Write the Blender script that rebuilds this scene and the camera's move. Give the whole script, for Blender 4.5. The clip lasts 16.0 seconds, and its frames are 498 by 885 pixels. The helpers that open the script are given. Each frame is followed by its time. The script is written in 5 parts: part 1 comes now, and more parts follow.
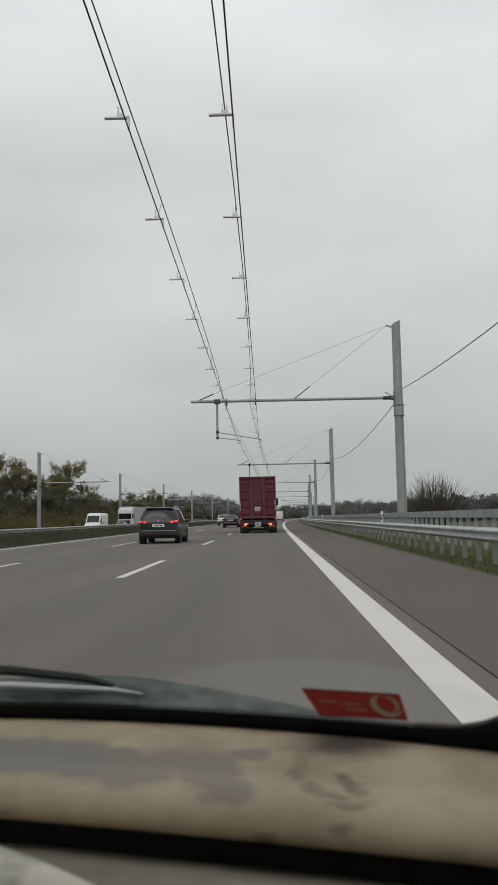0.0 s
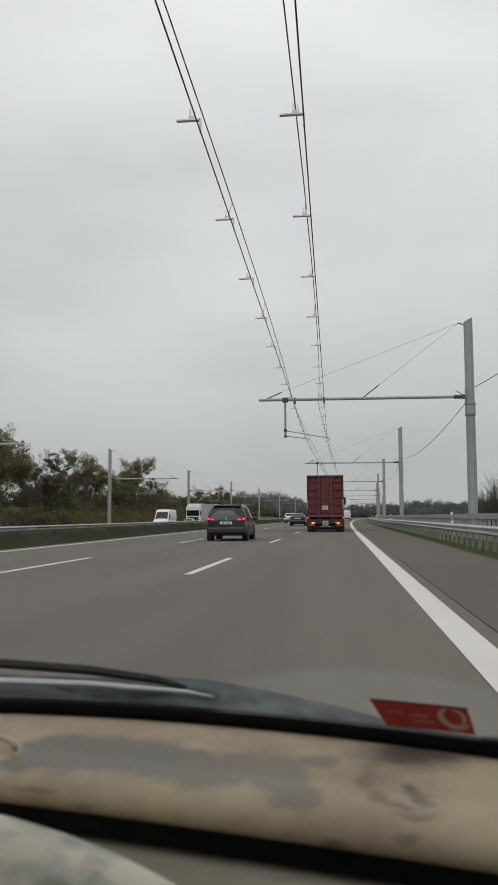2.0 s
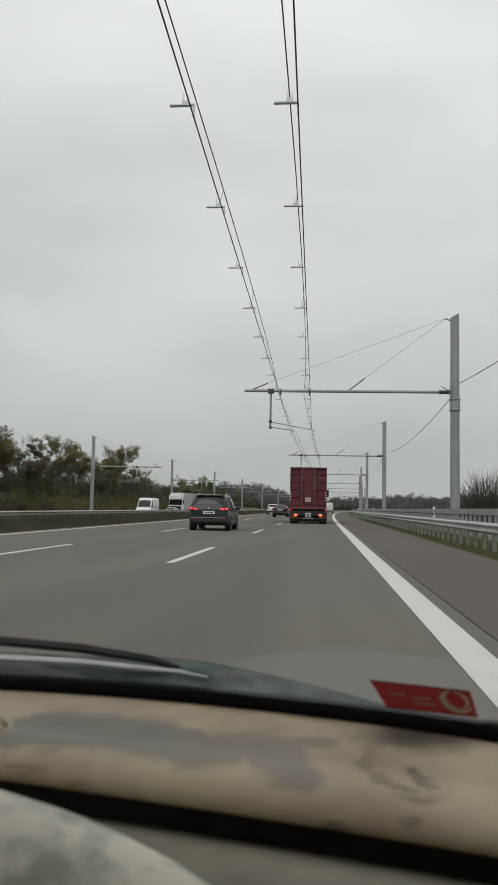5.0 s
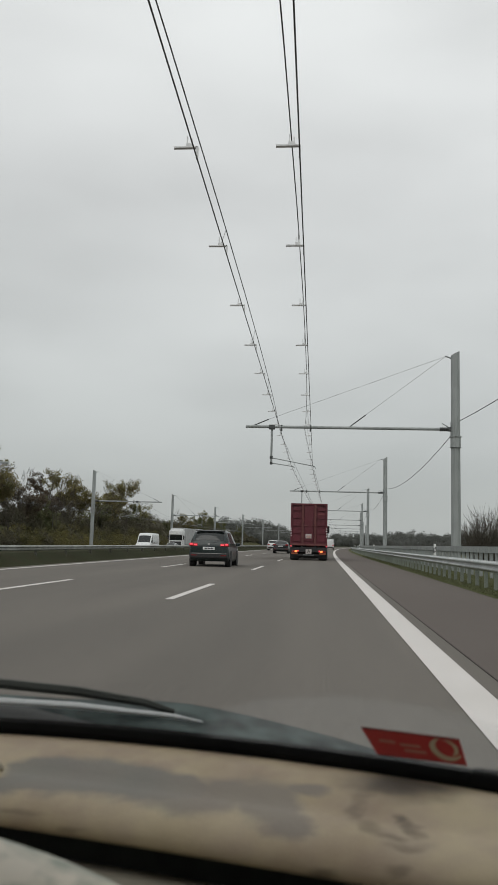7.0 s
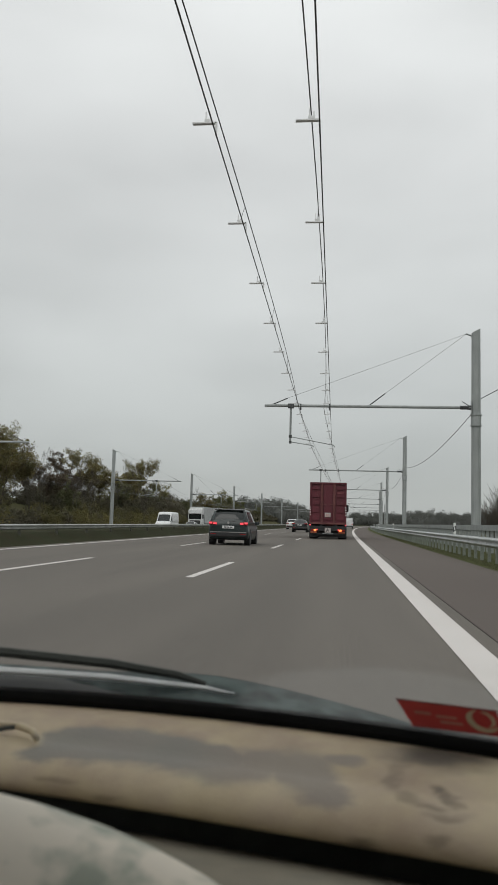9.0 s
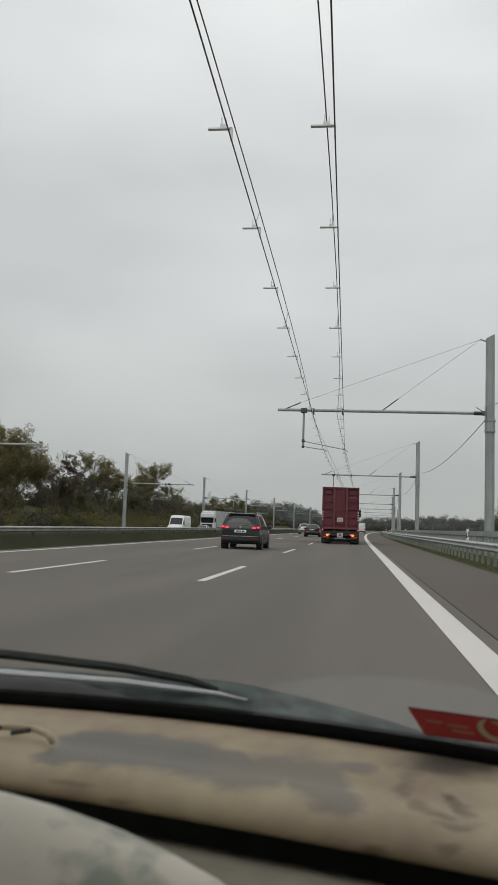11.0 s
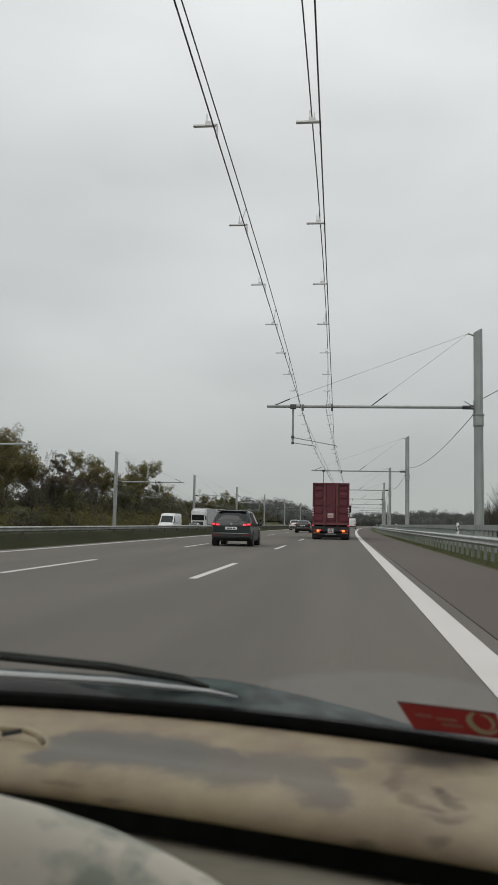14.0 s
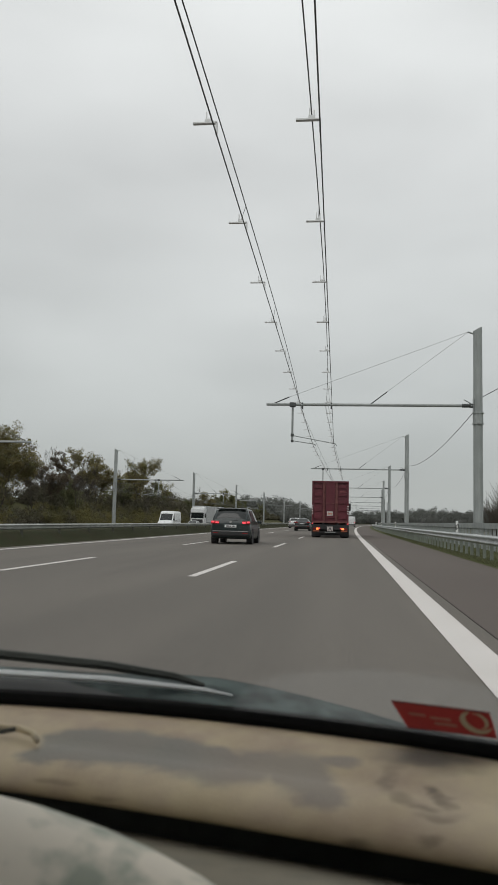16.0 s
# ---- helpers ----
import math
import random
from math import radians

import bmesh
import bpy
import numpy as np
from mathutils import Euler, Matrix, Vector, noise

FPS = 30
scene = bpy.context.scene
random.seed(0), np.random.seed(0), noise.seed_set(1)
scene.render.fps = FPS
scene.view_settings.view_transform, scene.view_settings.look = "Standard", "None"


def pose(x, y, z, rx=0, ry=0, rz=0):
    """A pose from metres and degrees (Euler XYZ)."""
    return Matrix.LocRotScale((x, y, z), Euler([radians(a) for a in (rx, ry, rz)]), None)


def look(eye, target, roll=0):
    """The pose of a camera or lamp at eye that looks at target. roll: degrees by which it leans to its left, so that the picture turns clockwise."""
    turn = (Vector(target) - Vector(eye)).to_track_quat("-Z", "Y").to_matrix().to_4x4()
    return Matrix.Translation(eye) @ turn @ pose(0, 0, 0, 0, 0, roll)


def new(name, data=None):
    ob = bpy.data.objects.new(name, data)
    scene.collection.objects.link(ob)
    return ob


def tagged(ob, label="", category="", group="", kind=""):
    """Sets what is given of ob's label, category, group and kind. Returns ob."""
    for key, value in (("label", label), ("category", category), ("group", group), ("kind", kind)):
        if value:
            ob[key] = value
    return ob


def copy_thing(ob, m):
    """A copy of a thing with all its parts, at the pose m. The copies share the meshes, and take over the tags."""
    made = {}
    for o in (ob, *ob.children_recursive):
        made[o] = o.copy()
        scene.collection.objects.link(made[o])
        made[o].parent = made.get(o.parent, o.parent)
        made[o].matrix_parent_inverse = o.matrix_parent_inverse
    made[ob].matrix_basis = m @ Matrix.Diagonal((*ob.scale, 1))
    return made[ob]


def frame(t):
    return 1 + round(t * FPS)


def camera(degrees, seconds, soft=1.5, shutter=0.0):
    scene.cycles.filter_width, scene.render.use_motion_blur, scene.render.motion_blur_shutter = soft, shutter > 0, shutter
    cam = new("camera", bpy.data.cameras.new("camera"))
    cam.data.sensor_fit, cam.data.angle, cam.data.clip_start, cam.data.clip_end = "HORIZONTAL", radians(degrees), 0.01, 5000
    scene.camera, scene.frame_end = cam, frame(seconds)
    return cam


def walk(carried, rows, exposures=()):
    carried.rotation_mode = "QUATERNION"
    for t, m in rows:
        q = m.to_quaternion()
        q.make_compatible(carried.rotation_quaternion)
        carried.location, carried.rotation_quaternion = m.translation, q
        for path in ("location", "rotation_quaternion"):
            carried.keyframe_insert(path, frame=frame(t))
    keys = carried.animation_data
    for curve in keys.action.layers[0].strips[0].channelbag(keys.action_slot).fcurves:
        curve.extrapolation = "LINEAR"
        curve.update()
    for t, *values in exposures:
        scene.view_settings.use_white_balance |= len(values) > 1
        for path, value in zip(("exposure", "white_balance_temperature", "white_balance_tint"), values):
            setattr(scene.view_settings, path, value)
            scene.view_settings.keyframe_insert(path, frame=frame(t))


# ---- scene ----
cam = camera(34.0, 16.0, soft=1.6)
cam.data.dof.use_dof = True
cam.data.dof.focus_distance = 45.0
cam.data.dof.aperture_fstop = 16.0
PATH = [
    (0, (0.028, -0.004, 1.054), (-0.026, 1.987, 1.238), -1.1),
    (0.5, (0.025, -0.002, 1.052), (-0.034, 1.988, 1.236), -0.4),
    (1, (0.024, -0.002, 1.052), (-0.064, 1.988, 1.236), 0.1),
    (1.5, (0.025, -0.002, 1.055), (-0.124, 1.985, 1.224), -0.5),
    (2, (0.026, -0.029, 1.068), (-0.194, 1.951, 1.249), -0.2),
    (2.5, (0.017, -0.022, 1.062), (-0.225, 1.957, 1.231), -0.6),
    (3, (0.011, -0.02, 1.062), (-0.208, 1.962, 1.219), -0.4),
    (3.5, (0.017, -0.015, 1.062), (-0.177, 1.97, 1.209), -0.4),
    (4, (0.005, -0.009, 1.053), (-0.184, 1.977, 1.203), 0.1),
    (6.5, (0.005, -0.02, 1.061), (-0.169, 1.96, 1.278), 1.8),
    (7, (0.013, -0.032, 1.065), (-0.172, 1.944, 1.31), 1.5),
    (7.5, (0.0, -0.028, 1.06), (-0.192, 1.947, 1.304), 1.7),
    (8, (0.005, -0.029, 1.062), (-0.191, 1.949, 1.285), 1.2),
    (8.5, (0.005, -0.021, 1.06), (-0.198, 1.959, 1.264), 1.1),
    (9, (-0.002, -0.024, 1.057), (-0.232, 1.953, 1.25), 1.5),
    (11.5, (-0.003, -0.042, 1.065), (-0.266, 1.93, 1.273), 2.0),
    (12, (0.002, -0.049, 1.069), (-0.247, 1.924, 1.283), 1.5),
    (12.5, (0.001, -0.04, 1.065), (-0.24, 1.934, 1.277), 1.3),
    (13, (0.007, -0.035, 1.064), (-0.23, 1.941, 1.267), 1.2),
    (13.5, (0.009, -0.037, 1.065), (-0.228, 1.939, 1.266), 1.1),
    (14, (0.0, -0.036, 1.062), (-0.236, 1.94, 1.257), 1.2),
    (14.5, (0.0, -0.031, 1.059), (-0.238, 1.945, 1.249), 1.3),
    (15, (0.001, -0.032, 1.06), (-0.24, 1.944, 1.249), 1.4),
    (15.5, (0.006, -0.035, 1.062), (-0.231, 1.942, 1.251), 1.3),
    (16, (0.005, -0.035, 1.063), (-0.23, 1.942, 1.253), 1.3),
]
walk(cam, [(t, look(eye, target, roll)) for t, eye, target, roll in PATH],
     exposures=((0, 0.03), (1, 0.06), (2, 0.08), (4, 0.10), (6.5, 0.04), (8, 0.04), (9, 0.08), (11.5, 0.05), (13, 0.05), (14, 0.06), (16, 0.06)))

# ---------------------------------------------------------------- light
world = bpy.data.worlds.new("overcast")
scene.world = world
world.use_nodes = True
wn, wl = world.node_tree.nodes, world.node_tree.links
wn.clear()
w_out = wn.new("ShaderNodeOutputWorld")
w_tc = wn.new("ShaderNodeTexCoord")
w_sep = wn.new("ShaderNodeSeparateXYZ")
wl.new(w_tc.outputs["Generated"], w_sep.inputs[0])
w_ramp = wn.new("ShaderNodeValToRGB")
SKY = [(0.0, (0.472, 0.492, 0.486)), (0.16, (0.578, 0.597, 0.590)), (0.30, (0.702, 0.718, 0.714)), (0.42, (0.768, 0.780, 0.779)),
       (0.55, (0.815, 0.828, 0.826)), (1.0, (1.11, 1.125, 1.12))]
for n, (at, col) in enumerate(SKY):
    el = w_ramp.color_ramp.elements
    e = el[n] if n < 2 else el.new(at)
    e.position, e.color = at, (*col, 1)
wl.new(w_sep.outputs[2], w_ramp.inputs[0])
w_map = wn.new("ShaderNodeMapping")
w_map.inputs["Scale"].default_value = (1.6, 1.6, 4.2)
wl.new(w_tc.outputs["Generated"], w_map.inputs[0])
w_noise = wn.new("ShaderNodeTexNoise")
w_noise.inputs["Scale"].default_value = 1.25
w_noise.inputs["Detail"].default_value = 5.0
w_noise.inputs["Roughness"].default_value = 0.45
wl.new(w_map.outputs[0], w_noise.inputs["Vector"])
w_mr = wn.new("ShaderNodeMapRange")
w_mr.inputs["From Min"].default_value, w_mr.inputs["From Max"].default_value = 0.3, 0.72
w_mr.inputs["To Min"].default_value, w_mr.inputs["To Max"].default_value = 0.84, 1.12
wl.new(w_noise.outputs[0], w_mr.inputs[0])
w_side = wn.new("ShaderNodeMath")
w_side.operation = "MULTIPLY_ADD"
w_side.inputs[1].default_value = 0.10
wl.new(w_sep.outputs[0], w_side.inputs[0])
wl.new(w_mr.outputs[0], w_side.inputs[2])
w_mul = wn.new("ShaderNodeVectorMath")
w_mul.operation = "SCALE"
wl.new(w_ramp.outputs[0], w_mul.inputs[0])
wl.new(w_side.outputs[0], w_mul.inputs["Scale"])
w_bg = wn.new("ShaderNodeBackground")
w_bg.inputs["Strength"].default_value = 1.0
wl.new(w_mul.outputs[0], w_bg.inputs[0])
w_sky = wn.new("ShaderNodeTexSky")
w_sky.sky_type = "NISHITA"
w_sky.sun_disc = False
w_sky.sun_elevation, w_sky.sun_rotation = radians(42), radians(205)
w_bg2 = wn.new("ShaderNodeBackground")
w_bg2.inputs["Strength"].default_value = 0.06
wl.new(w_sky.outputs[0], w_bg2.inputs[0])
w_mix = wn.new("ShaderNodeMixShader")
w_mix.inputs[0].default_value = 0.93
wl.new(w_bg2.outputs[0], w_mix.inputs[1])
wl.new(w_bg.outputs[0], w_mix.inputs[2])
wl.new(w_mix.outputs[0], w_out.inputs[0])

sun = new("sun", bpy.data.lights.new("sun", "SUN"))
sun.data.energy, sun.data.angle, sun.data.color = 0.7, radians(40), (1.0, 0.97, 0.93)
sun.matrix_world = look((-20, -40, 50), (0, 10, 0))


# ---------------------------------------------------------------- materials
def mat(name, col, col2=None, scale=8.0, rough=0.7, metal=0.0, bump=0.0, bump_scale=None, detail=6.0, vary=0.0,
        island=0.0, spec=0.5, glow=None, glow_power=0.0, stretch=None, big=None, contrast=(0.35, 0.65), big_range=(0.38, 0.66), thin=0.0):
    """Two-scale noise colour with bump; vary: by object, island: by loose piece; thin: the share of light that leaves let through."""
    m = bpy.data.materials.new(name)
    m.use_nodes = True
    n, l = m.node_tree.nodes, m.node_tree.links
    b = n["Principled BSDF"]
    b.inputs["Roughness"].default_value, b.inputs["Metallic"].default_value = rough, metal
    b.inputs["Specular IOR Level"].default_value = spec
    tc = n.new("ShaderNodeTexCoord")
    src = tc.outputs["Object"]
    if stretch:
        mp = n.new("ShaderNodeMapping")
        mp.inputs["Scale"].default_value = stretch
        l.new(src, mp.inputs[0])
        src = mp.outputs[0]
    col2 = col2 or tuple(c * 0.75 for c in col)

    def noise_fac(s, lo, hi):
        t = n.new("ShaderNodeTexNoise")
        t.inputs["Scale"].default_value, t.inputs["Detail"].default_value = s, detail
        l.new(src, t.inputs["Vector"])
        r = n.new("ShaderNodeMapRange")
        r.inputs["From Min"].default_value, r.inputs["From Max"].default_value = lo, hi
        l.new(t.outputs[0], r.inputs[0])
        return t.outputs[0], r.outputs[0]

    raw, fac = noise_fac(scale, *contrast)
    mix = n.new("ShaderNodeMix")
    mix.data_type = "RGBA"
    mix.inputs[6].default_value, mix.inputs[7].default_value = (*col, 1), (*col2, 1)
    l.new(fac, mix.inputs[0])
    out = mix.outputs[2]
    if big:
        _, f2 = noise_fac(big[0], *big_range)
        m2 = n.new("ShaderNodeMix")
        m2.data_type = "RGBA"
        m2.blend_type = "MULTIPLY"
        m2.inputs[7].default_value = (*big[1], 1)
        l.new(f2, m2.inputs[0])
        l.new(out, m2.inputs[6])
        out = m2.outputs[2]
    if vary or island:
        node = n.new("ShaderNodeNewGeometry" if island else "ShaderNodeObjectInfo")
        hs = n.new("ShaderNodeHueSaturation")
        r = n.new("ShaderNodeMapRange")
        k = island or vary
        r.inputs["To Min"].default_value, r.inputs["To Max"].default_value = 1 - k, 1 + k
        l.new(node.outputs["Random Per Island" if island else "Random"], r.inputs[0])
        l.new(r.outputs[0], hs.inputs["Value"])
        r2 = n.new("ShaderNodeMapRange")
        r2.inputs["To Min"].default_value, r2.inputs["To Max"].default_value = 0.5 - 0.06 * k, 0.5 + 0.05 * k
        l.new(node.outputs["Random Per Island" if island else "Random"], r2.inputs[0])
        l.new(r2.outputs[0], hs.inputs["Hue"])
        l.new(out, hs.inputs["Color"])
        out = hs.outputs[0]
    l.new(out, b.inputs["Base Color"])
    if bump:
        t = n.new("ShaderNodeTexNoise")
        t.inputs["Scale"].default_value, t.inputs["Detail"].default_value = bump_scale or scale * 4, 4
        l.new(src, t.inputs["Vector"])
        bp = n.new("ShaderNodeBump")
        bp.inputs["Strength"].default_value, bp.inputs["Distance"].default_value = bump, 0.02
        l.new(t.outputs[0], bp.inputs["Height"])
        l.new(bp.outputs[0], b.inputs["Normal"])
    if thin:
        tl, ms = n.new("ShaderNodeBsdfTranslucent"), n.new("ShaderNodeMixShader")
        l.new(out, tl.inputs[0])
        ms.inputs[0].default_value = thin
        l.new(b.outputs[0], ms.inputs[1])
        l.new(tl.outputs[0], ms.inputs[2])
        l.new(ms.outputs[0], n["Material Output"].inputs[0])
    if glow:
        b.inputs["Emission Color"].default_value, b.inputs["Emission Strength"].default_value = (*glow, 1), glow_power
    return m


def glass_mat(name, tint, ior=1.45, rough=0.0):
    m = bpy.data.materials.new(name)
    m.use_nodes = True
    n, l = m.node_tree.nodes, m.node_tree.links
    n.clear()
    out, mix = n.new("ShaderNodeOutputMaterial"), n.new("ShaderNodeMixShader")
    tr, gl, fr = n.new("ShaderNodeBsdfTransparent"), n.new("ShaderNodeBsdfGlossy"), n.new("ShaderNodeFresnel")
    tr.inputs[0].default_value, gl.inputs["Roughness"].default_value, fr.inputs[0].default_value = (*tint, 1), rough, ior
    l.new(fr.outputs[0], mix.inputs[0])
    l.new(tr.outputs[0], mix.inputs[1])
    l.new(gl.outputs[0], mix.inputs[2])
    l.new(mix.outputs[0], out.inputs[0])
    return m


ASPHALT = mat("asphalt", (0.139, 0.125, 0.109), (0.120, 0.108, 0.094), 45, 0.88, bump=0.012, bump_scale=160,
              big=(0.8, (0.80, 0.805, 0.81)), spec=0.25, stretch=(1.0, 0.05, 1.0))
ASPHALT_OLD = mat("shoulder_asphalt", (0.122, 0.104, 0.092), (0.099, 0.084, 0.075), 40, 0.9, bump=0.1, bump_scale=150,
                  big=(0.2, (0.84, 0.82, 0.82)), spec=0.2, stretch=(1.0, 0.35, 1.0))
PAINT = mat("road_paint", (0.592, 0.560, 0.536), (0.545, 0.517, 0.495), 30, 0.75, bump=0.05, big=(0.9, (0.92, 0.92, 0.91)))
TAR = mat("joint_sealant", (0.060, 0.054, 0.049), rough=0.95, spec=0.05)
GRASS = mat("verge_grass", (0.074, 0.088, 0.034), (0.088, 0.084, 0.042), 2.4, 0.95, bump=0.8, bump_scale=30, big=(0.22, (0.8, 0.85, 0.7)), spec=0.08)
MEDIAN = mat("median_grass", (0.030, 0.036, 0.017), (0.040, 0.037, 0.021), 2.0, 0.95, bump=0.8, bump_scale=24, big=(0.3, (0.75, 0.75, 0.65)), spec=0.08)
FIELD = mat("field", (0.075, 0.085, 0.045), (0.095, 0.085, 0.05), 0.08, 0.95, bump=0.5, bump_scale=4, spec=0.08)
BLADE = mat("grass_blades", (0.074, 0.088, 0.038), (0.092, 0.088, 0.048), 3, 0.9, island=0.1, thin=0.4)
STEEL = mat("galvanised_steel", (0.355, 0.375, 0.37), (0.275, 0.295, 0.29), 3.5, 0.6, 0.15, bump=0.08, big=(0.7, (0.86, 0.87, 0.87)), vary=0.06,
            stretch=(1, 1, 0.25))
RAIL = mat("guard_rail_steel", (0.47, 0.49, 0.485), (0.36, 0.38, 0.375), 2.2, 0.42, 0.45, bump=0.05, big=(0.35, (0.82, 0.83, 0.82)), vary=0.08)
OLD_RAIL = mat("weathered_rail_steel", (0.33, 0.34, 0.32), (0.21, 0.22, 0.20), 2.2, 0.5, 0.3, big=(0.35, (0.75, 0.74, 0.7)), vary=0.08)
RAIL_POST = mat("dull_post_steel", (0.23, 0.25, 0.22), (0.16, 0.18, 0.15), 2.5, 0.6, 0.2, vary=0.12)
OLD_POST = mat("dirty_post_steel", (0.055, 0.056, 0.042), (0.04, 0.041, 0.031), 4, 0.8, vary=0.1)
DARK_STEEL = mat("dark_fitting", (0.09, 0.095, 0.095), rough=0.5, metal=0.6)
CLAMP = mat("dull_aluminium_clamp", (0.74, 0.75, 0.75), (0.62, 0.63, 0.63), 12, rough=0.6, metal=0.1)
WIRE = mat("copper_wire", (0.035, 0.032, 0.030), rough=0.55, metal=0.3)
ROPE = mat("steel_rope", (0.17, 0.175, 0.175), rough=0.6, metal=0.3)
BARK = mat("bark", (0.075, 0.065, 0.05), (0.045, 0.04, 0.032), 6, 0.95, bump=0.5)
LEAF_OLIVE = mat("olive_autumn_leaves", (0.21, 0.185, 0.065), (0.14, 0.14, 0.055), 0.6, 0.9, island=0.22, thin=0.4)
LEAF_GOLD = mat("golden_autumn_leaves", (0.205, 0.168, 0.07), (0.14, 0.13, 0.058), 0.6, 0.9, island=0.32, thin=0.4)
LEAF_DARK = mat("dark_green_leaves", (0.125, 0.138, 0.068), (0.15, 0.145, 0.068), 0.5, 0.9, island=0.3, thin=0.35)
LEAF_RUST = mat("dark_russet_leaves", (0.115, 0.085, 0.060), (0.085, 0.070, 0.048), 0.6, 0.9, island=0.28, thin=0.35)
BRUSH = mat("dark_brush", (0.128, 0.114, 0.078), (0.098, 0.092, 0.062), 0.15, 0.95, island=0.14, big=(0.05, (0.8, 0.85, 0.75)), thin=0.3)
BUSH_LIGHT = mat("yellow_green_bush", (0.165, 0.142, 0.05), (0.105, 0.10, 0.042), 0.2, 0.95, island=0.2, thin=0.35)
# distance haze is mixed into this pale grey-green leaf colour
FAR_WOOD = mat("hazy_far_wood_leaves", (0.145, 0.150, 0.138), (0.118, 0.124, 0.112), 0.1, 0.95, island=0.10, thin=0.45)
BRUSH_BASE = mat("brushwood", (0.11, 0.10, 0.055), (0.07, 0.072, 0.04), 1.6, 0.95, bump=1.0, bump_scale=3, big=(0.12, (0.75, 0.8, 0.6)), spec=0.08)
TYRE = mat("tyre_rubber", (0.018, 0.018, 0.018), rough=0.85)
RIM = mat("alloy_rim", (0.56, 0.57, 0.57), rough=0.4, metal=0.5)
BLACK = mat("black_plastic", (0.018, 0.018, 0.019), rough=0.6)
WINDOW = mat("dark_car_glass", (0.016, 0.020, 0.020), rough=0.06, spec=0.42)
CHROME = mat("chrome", (0.6, 0.6, 0.6), rough=0.2, metal=1.0)
PLATE = mat("plate_white", (0.76, 0.77, 0.76), (0.68, 0.69, 0.69), rough=0.5)
DIRTY_PLATE = mat("greyed_white_sheet", (0.50, 0.46, 0.44), (0.36, 0.32, 0.31), 6, rough=0.6)
INK = mat("plate_ink", (0.02, 0.02, 0.025), rough=0.6)
RED_LAMP = mat("lit_tail_lamp", (0.35, 0.01, 0.012), rough=0.2, glow=(1.0, 0.09, 0.12), glow_power=1.0)
RED_DULL = mat("red_reflector", (0.28, 0.012, 0.015), rough=0.25)
ORANGE_LAMP = mat("lit_orange_lamp", (0.5, 0.15, 0.02), rough=0.2, glow=(1.0, 0.22, 0.06), glow_power=2.0)
HEAD_LAMP = mat("lit_head_lamp", (0.8, 0.8, 0.8), rough=0.1, glow=(1.0, 0.97, 0.9), glow_power=2.0)
CONTAINER = mat("red_container_paint", (0.122, 0.014, 0.025), (0.096, 0.012, 0.021), 2.5, 0.55, bump=0.06, big=(0.8, (0.72, 0.7, 0.7)), stretch=(1, 1, 0.4))
CONTAINER_DARK = mat("worn_red_bar_paint", (0.150, 0.048, 0.044), (0.105, 0.030, 0.030), 3, rough=0.6)
CONTAINER_MARK = mat("faded_mark", (0.175, 0.040, 0.046), rough=0.6)
GREEN_BLACK = mat("dark_grey_green_car_paint", (0.019, 0.029, 0.029), rough=0.28, spec=0.4)
BLACK_CAR = mat("black_car_paint", (0.010, 0.011, 0.012), rough=0.3, spec=0.3)
WHITE_CAR = mat("white_car_paint", (0.66, 0.67, 0.67), (0.58, 0.59, 0.59), 3, rough=0.3)
SILVER_CAR = mat("silver_car_paint", (0.36, 0.37, 0.37), rough=0.3, metal=0.4)
TARP = mat("grey_tarpaulin", (0.42, 0.43, 0.43), (0.34, 0.35, 0.35), 1.5, 0.6, bump=0.1)
POST_WHITE = mat("white_plastic_post", (0.72, 0.73, 0.72), (0.62, 0.63, 0.62), 9, 0.5)
STICKER_RED = mat("red_sticker", (0.44, 0.034, 0.030), (0.37, 0.028, 0.026), 30, 0.5)
STICKER_PALE = mat("pale_sticker_print", (0.52, 0.40, 0.26), rough=0.5)
STICKER_FAINT = mat("faint_sticker_print", (0.47, 0.19, 0.13), rough=0.5)
RUBBER = mat("black_rubber_seal", (0.008, 0.008, 0.0075), (0.006, 0.006, 0.006), 40, rough=0.9, spec=0.12)
# dark colour standing for the shade inside the dashboard gap and vent openings
SLOT = mat("dark_slot_shade", (0.055, 0.056, 0.050), (0.04, 0.04, 0.036), 30, rough=0.9)
LINER = mat("grey_headliner", (0.30, 0.29, 0.27), rough=0.95)
# the pale and near-black mottling stands for sky reflections on green paint
BONNET = mat("green_paint_with_reflections", (0.078, 0.108, 0.100), (0.012, 0.022, 0.021), 30.0, rough=0.42, spec=0.25, contrast=(0.38, 0.62), big=(9.0, (0.40, 0.46, 0.46)), big_range=(0.46, 0.58), stretch=(0.75, 1.6, 1.0))
# paler streaks in the colour imitate reflections on black plastic
SCUTTLE = mat("sheen_streaked_black_plastic", (0.050, 0.050, 0.046), (0.012, 0.013, 0.012), 16, 0.45, spec=0.5, stretch=(0.35, 2.5, 1))
ARM = mat("dull_silver_arm", (0.82, 0.83, 0.82), rough=0.45, metal=0.2)
BLADE_RUBBER = mat("grey_black_wiper_rubber", (0.048, 0.052, 0.044), rough=0.8)
PANE = glass_mat("windscreen_glass", (0.955, 0.965, 0.96), 1.22)
# pale ellipse on the glass, painted for the dashboard's reflection in it
FILM = glass_mat("reflection_haze_film", (1.0, 1.0, 1.0), 1.0)
fn_, fl_ = FILM.node_tree.nodes, FILM.node_tree.links
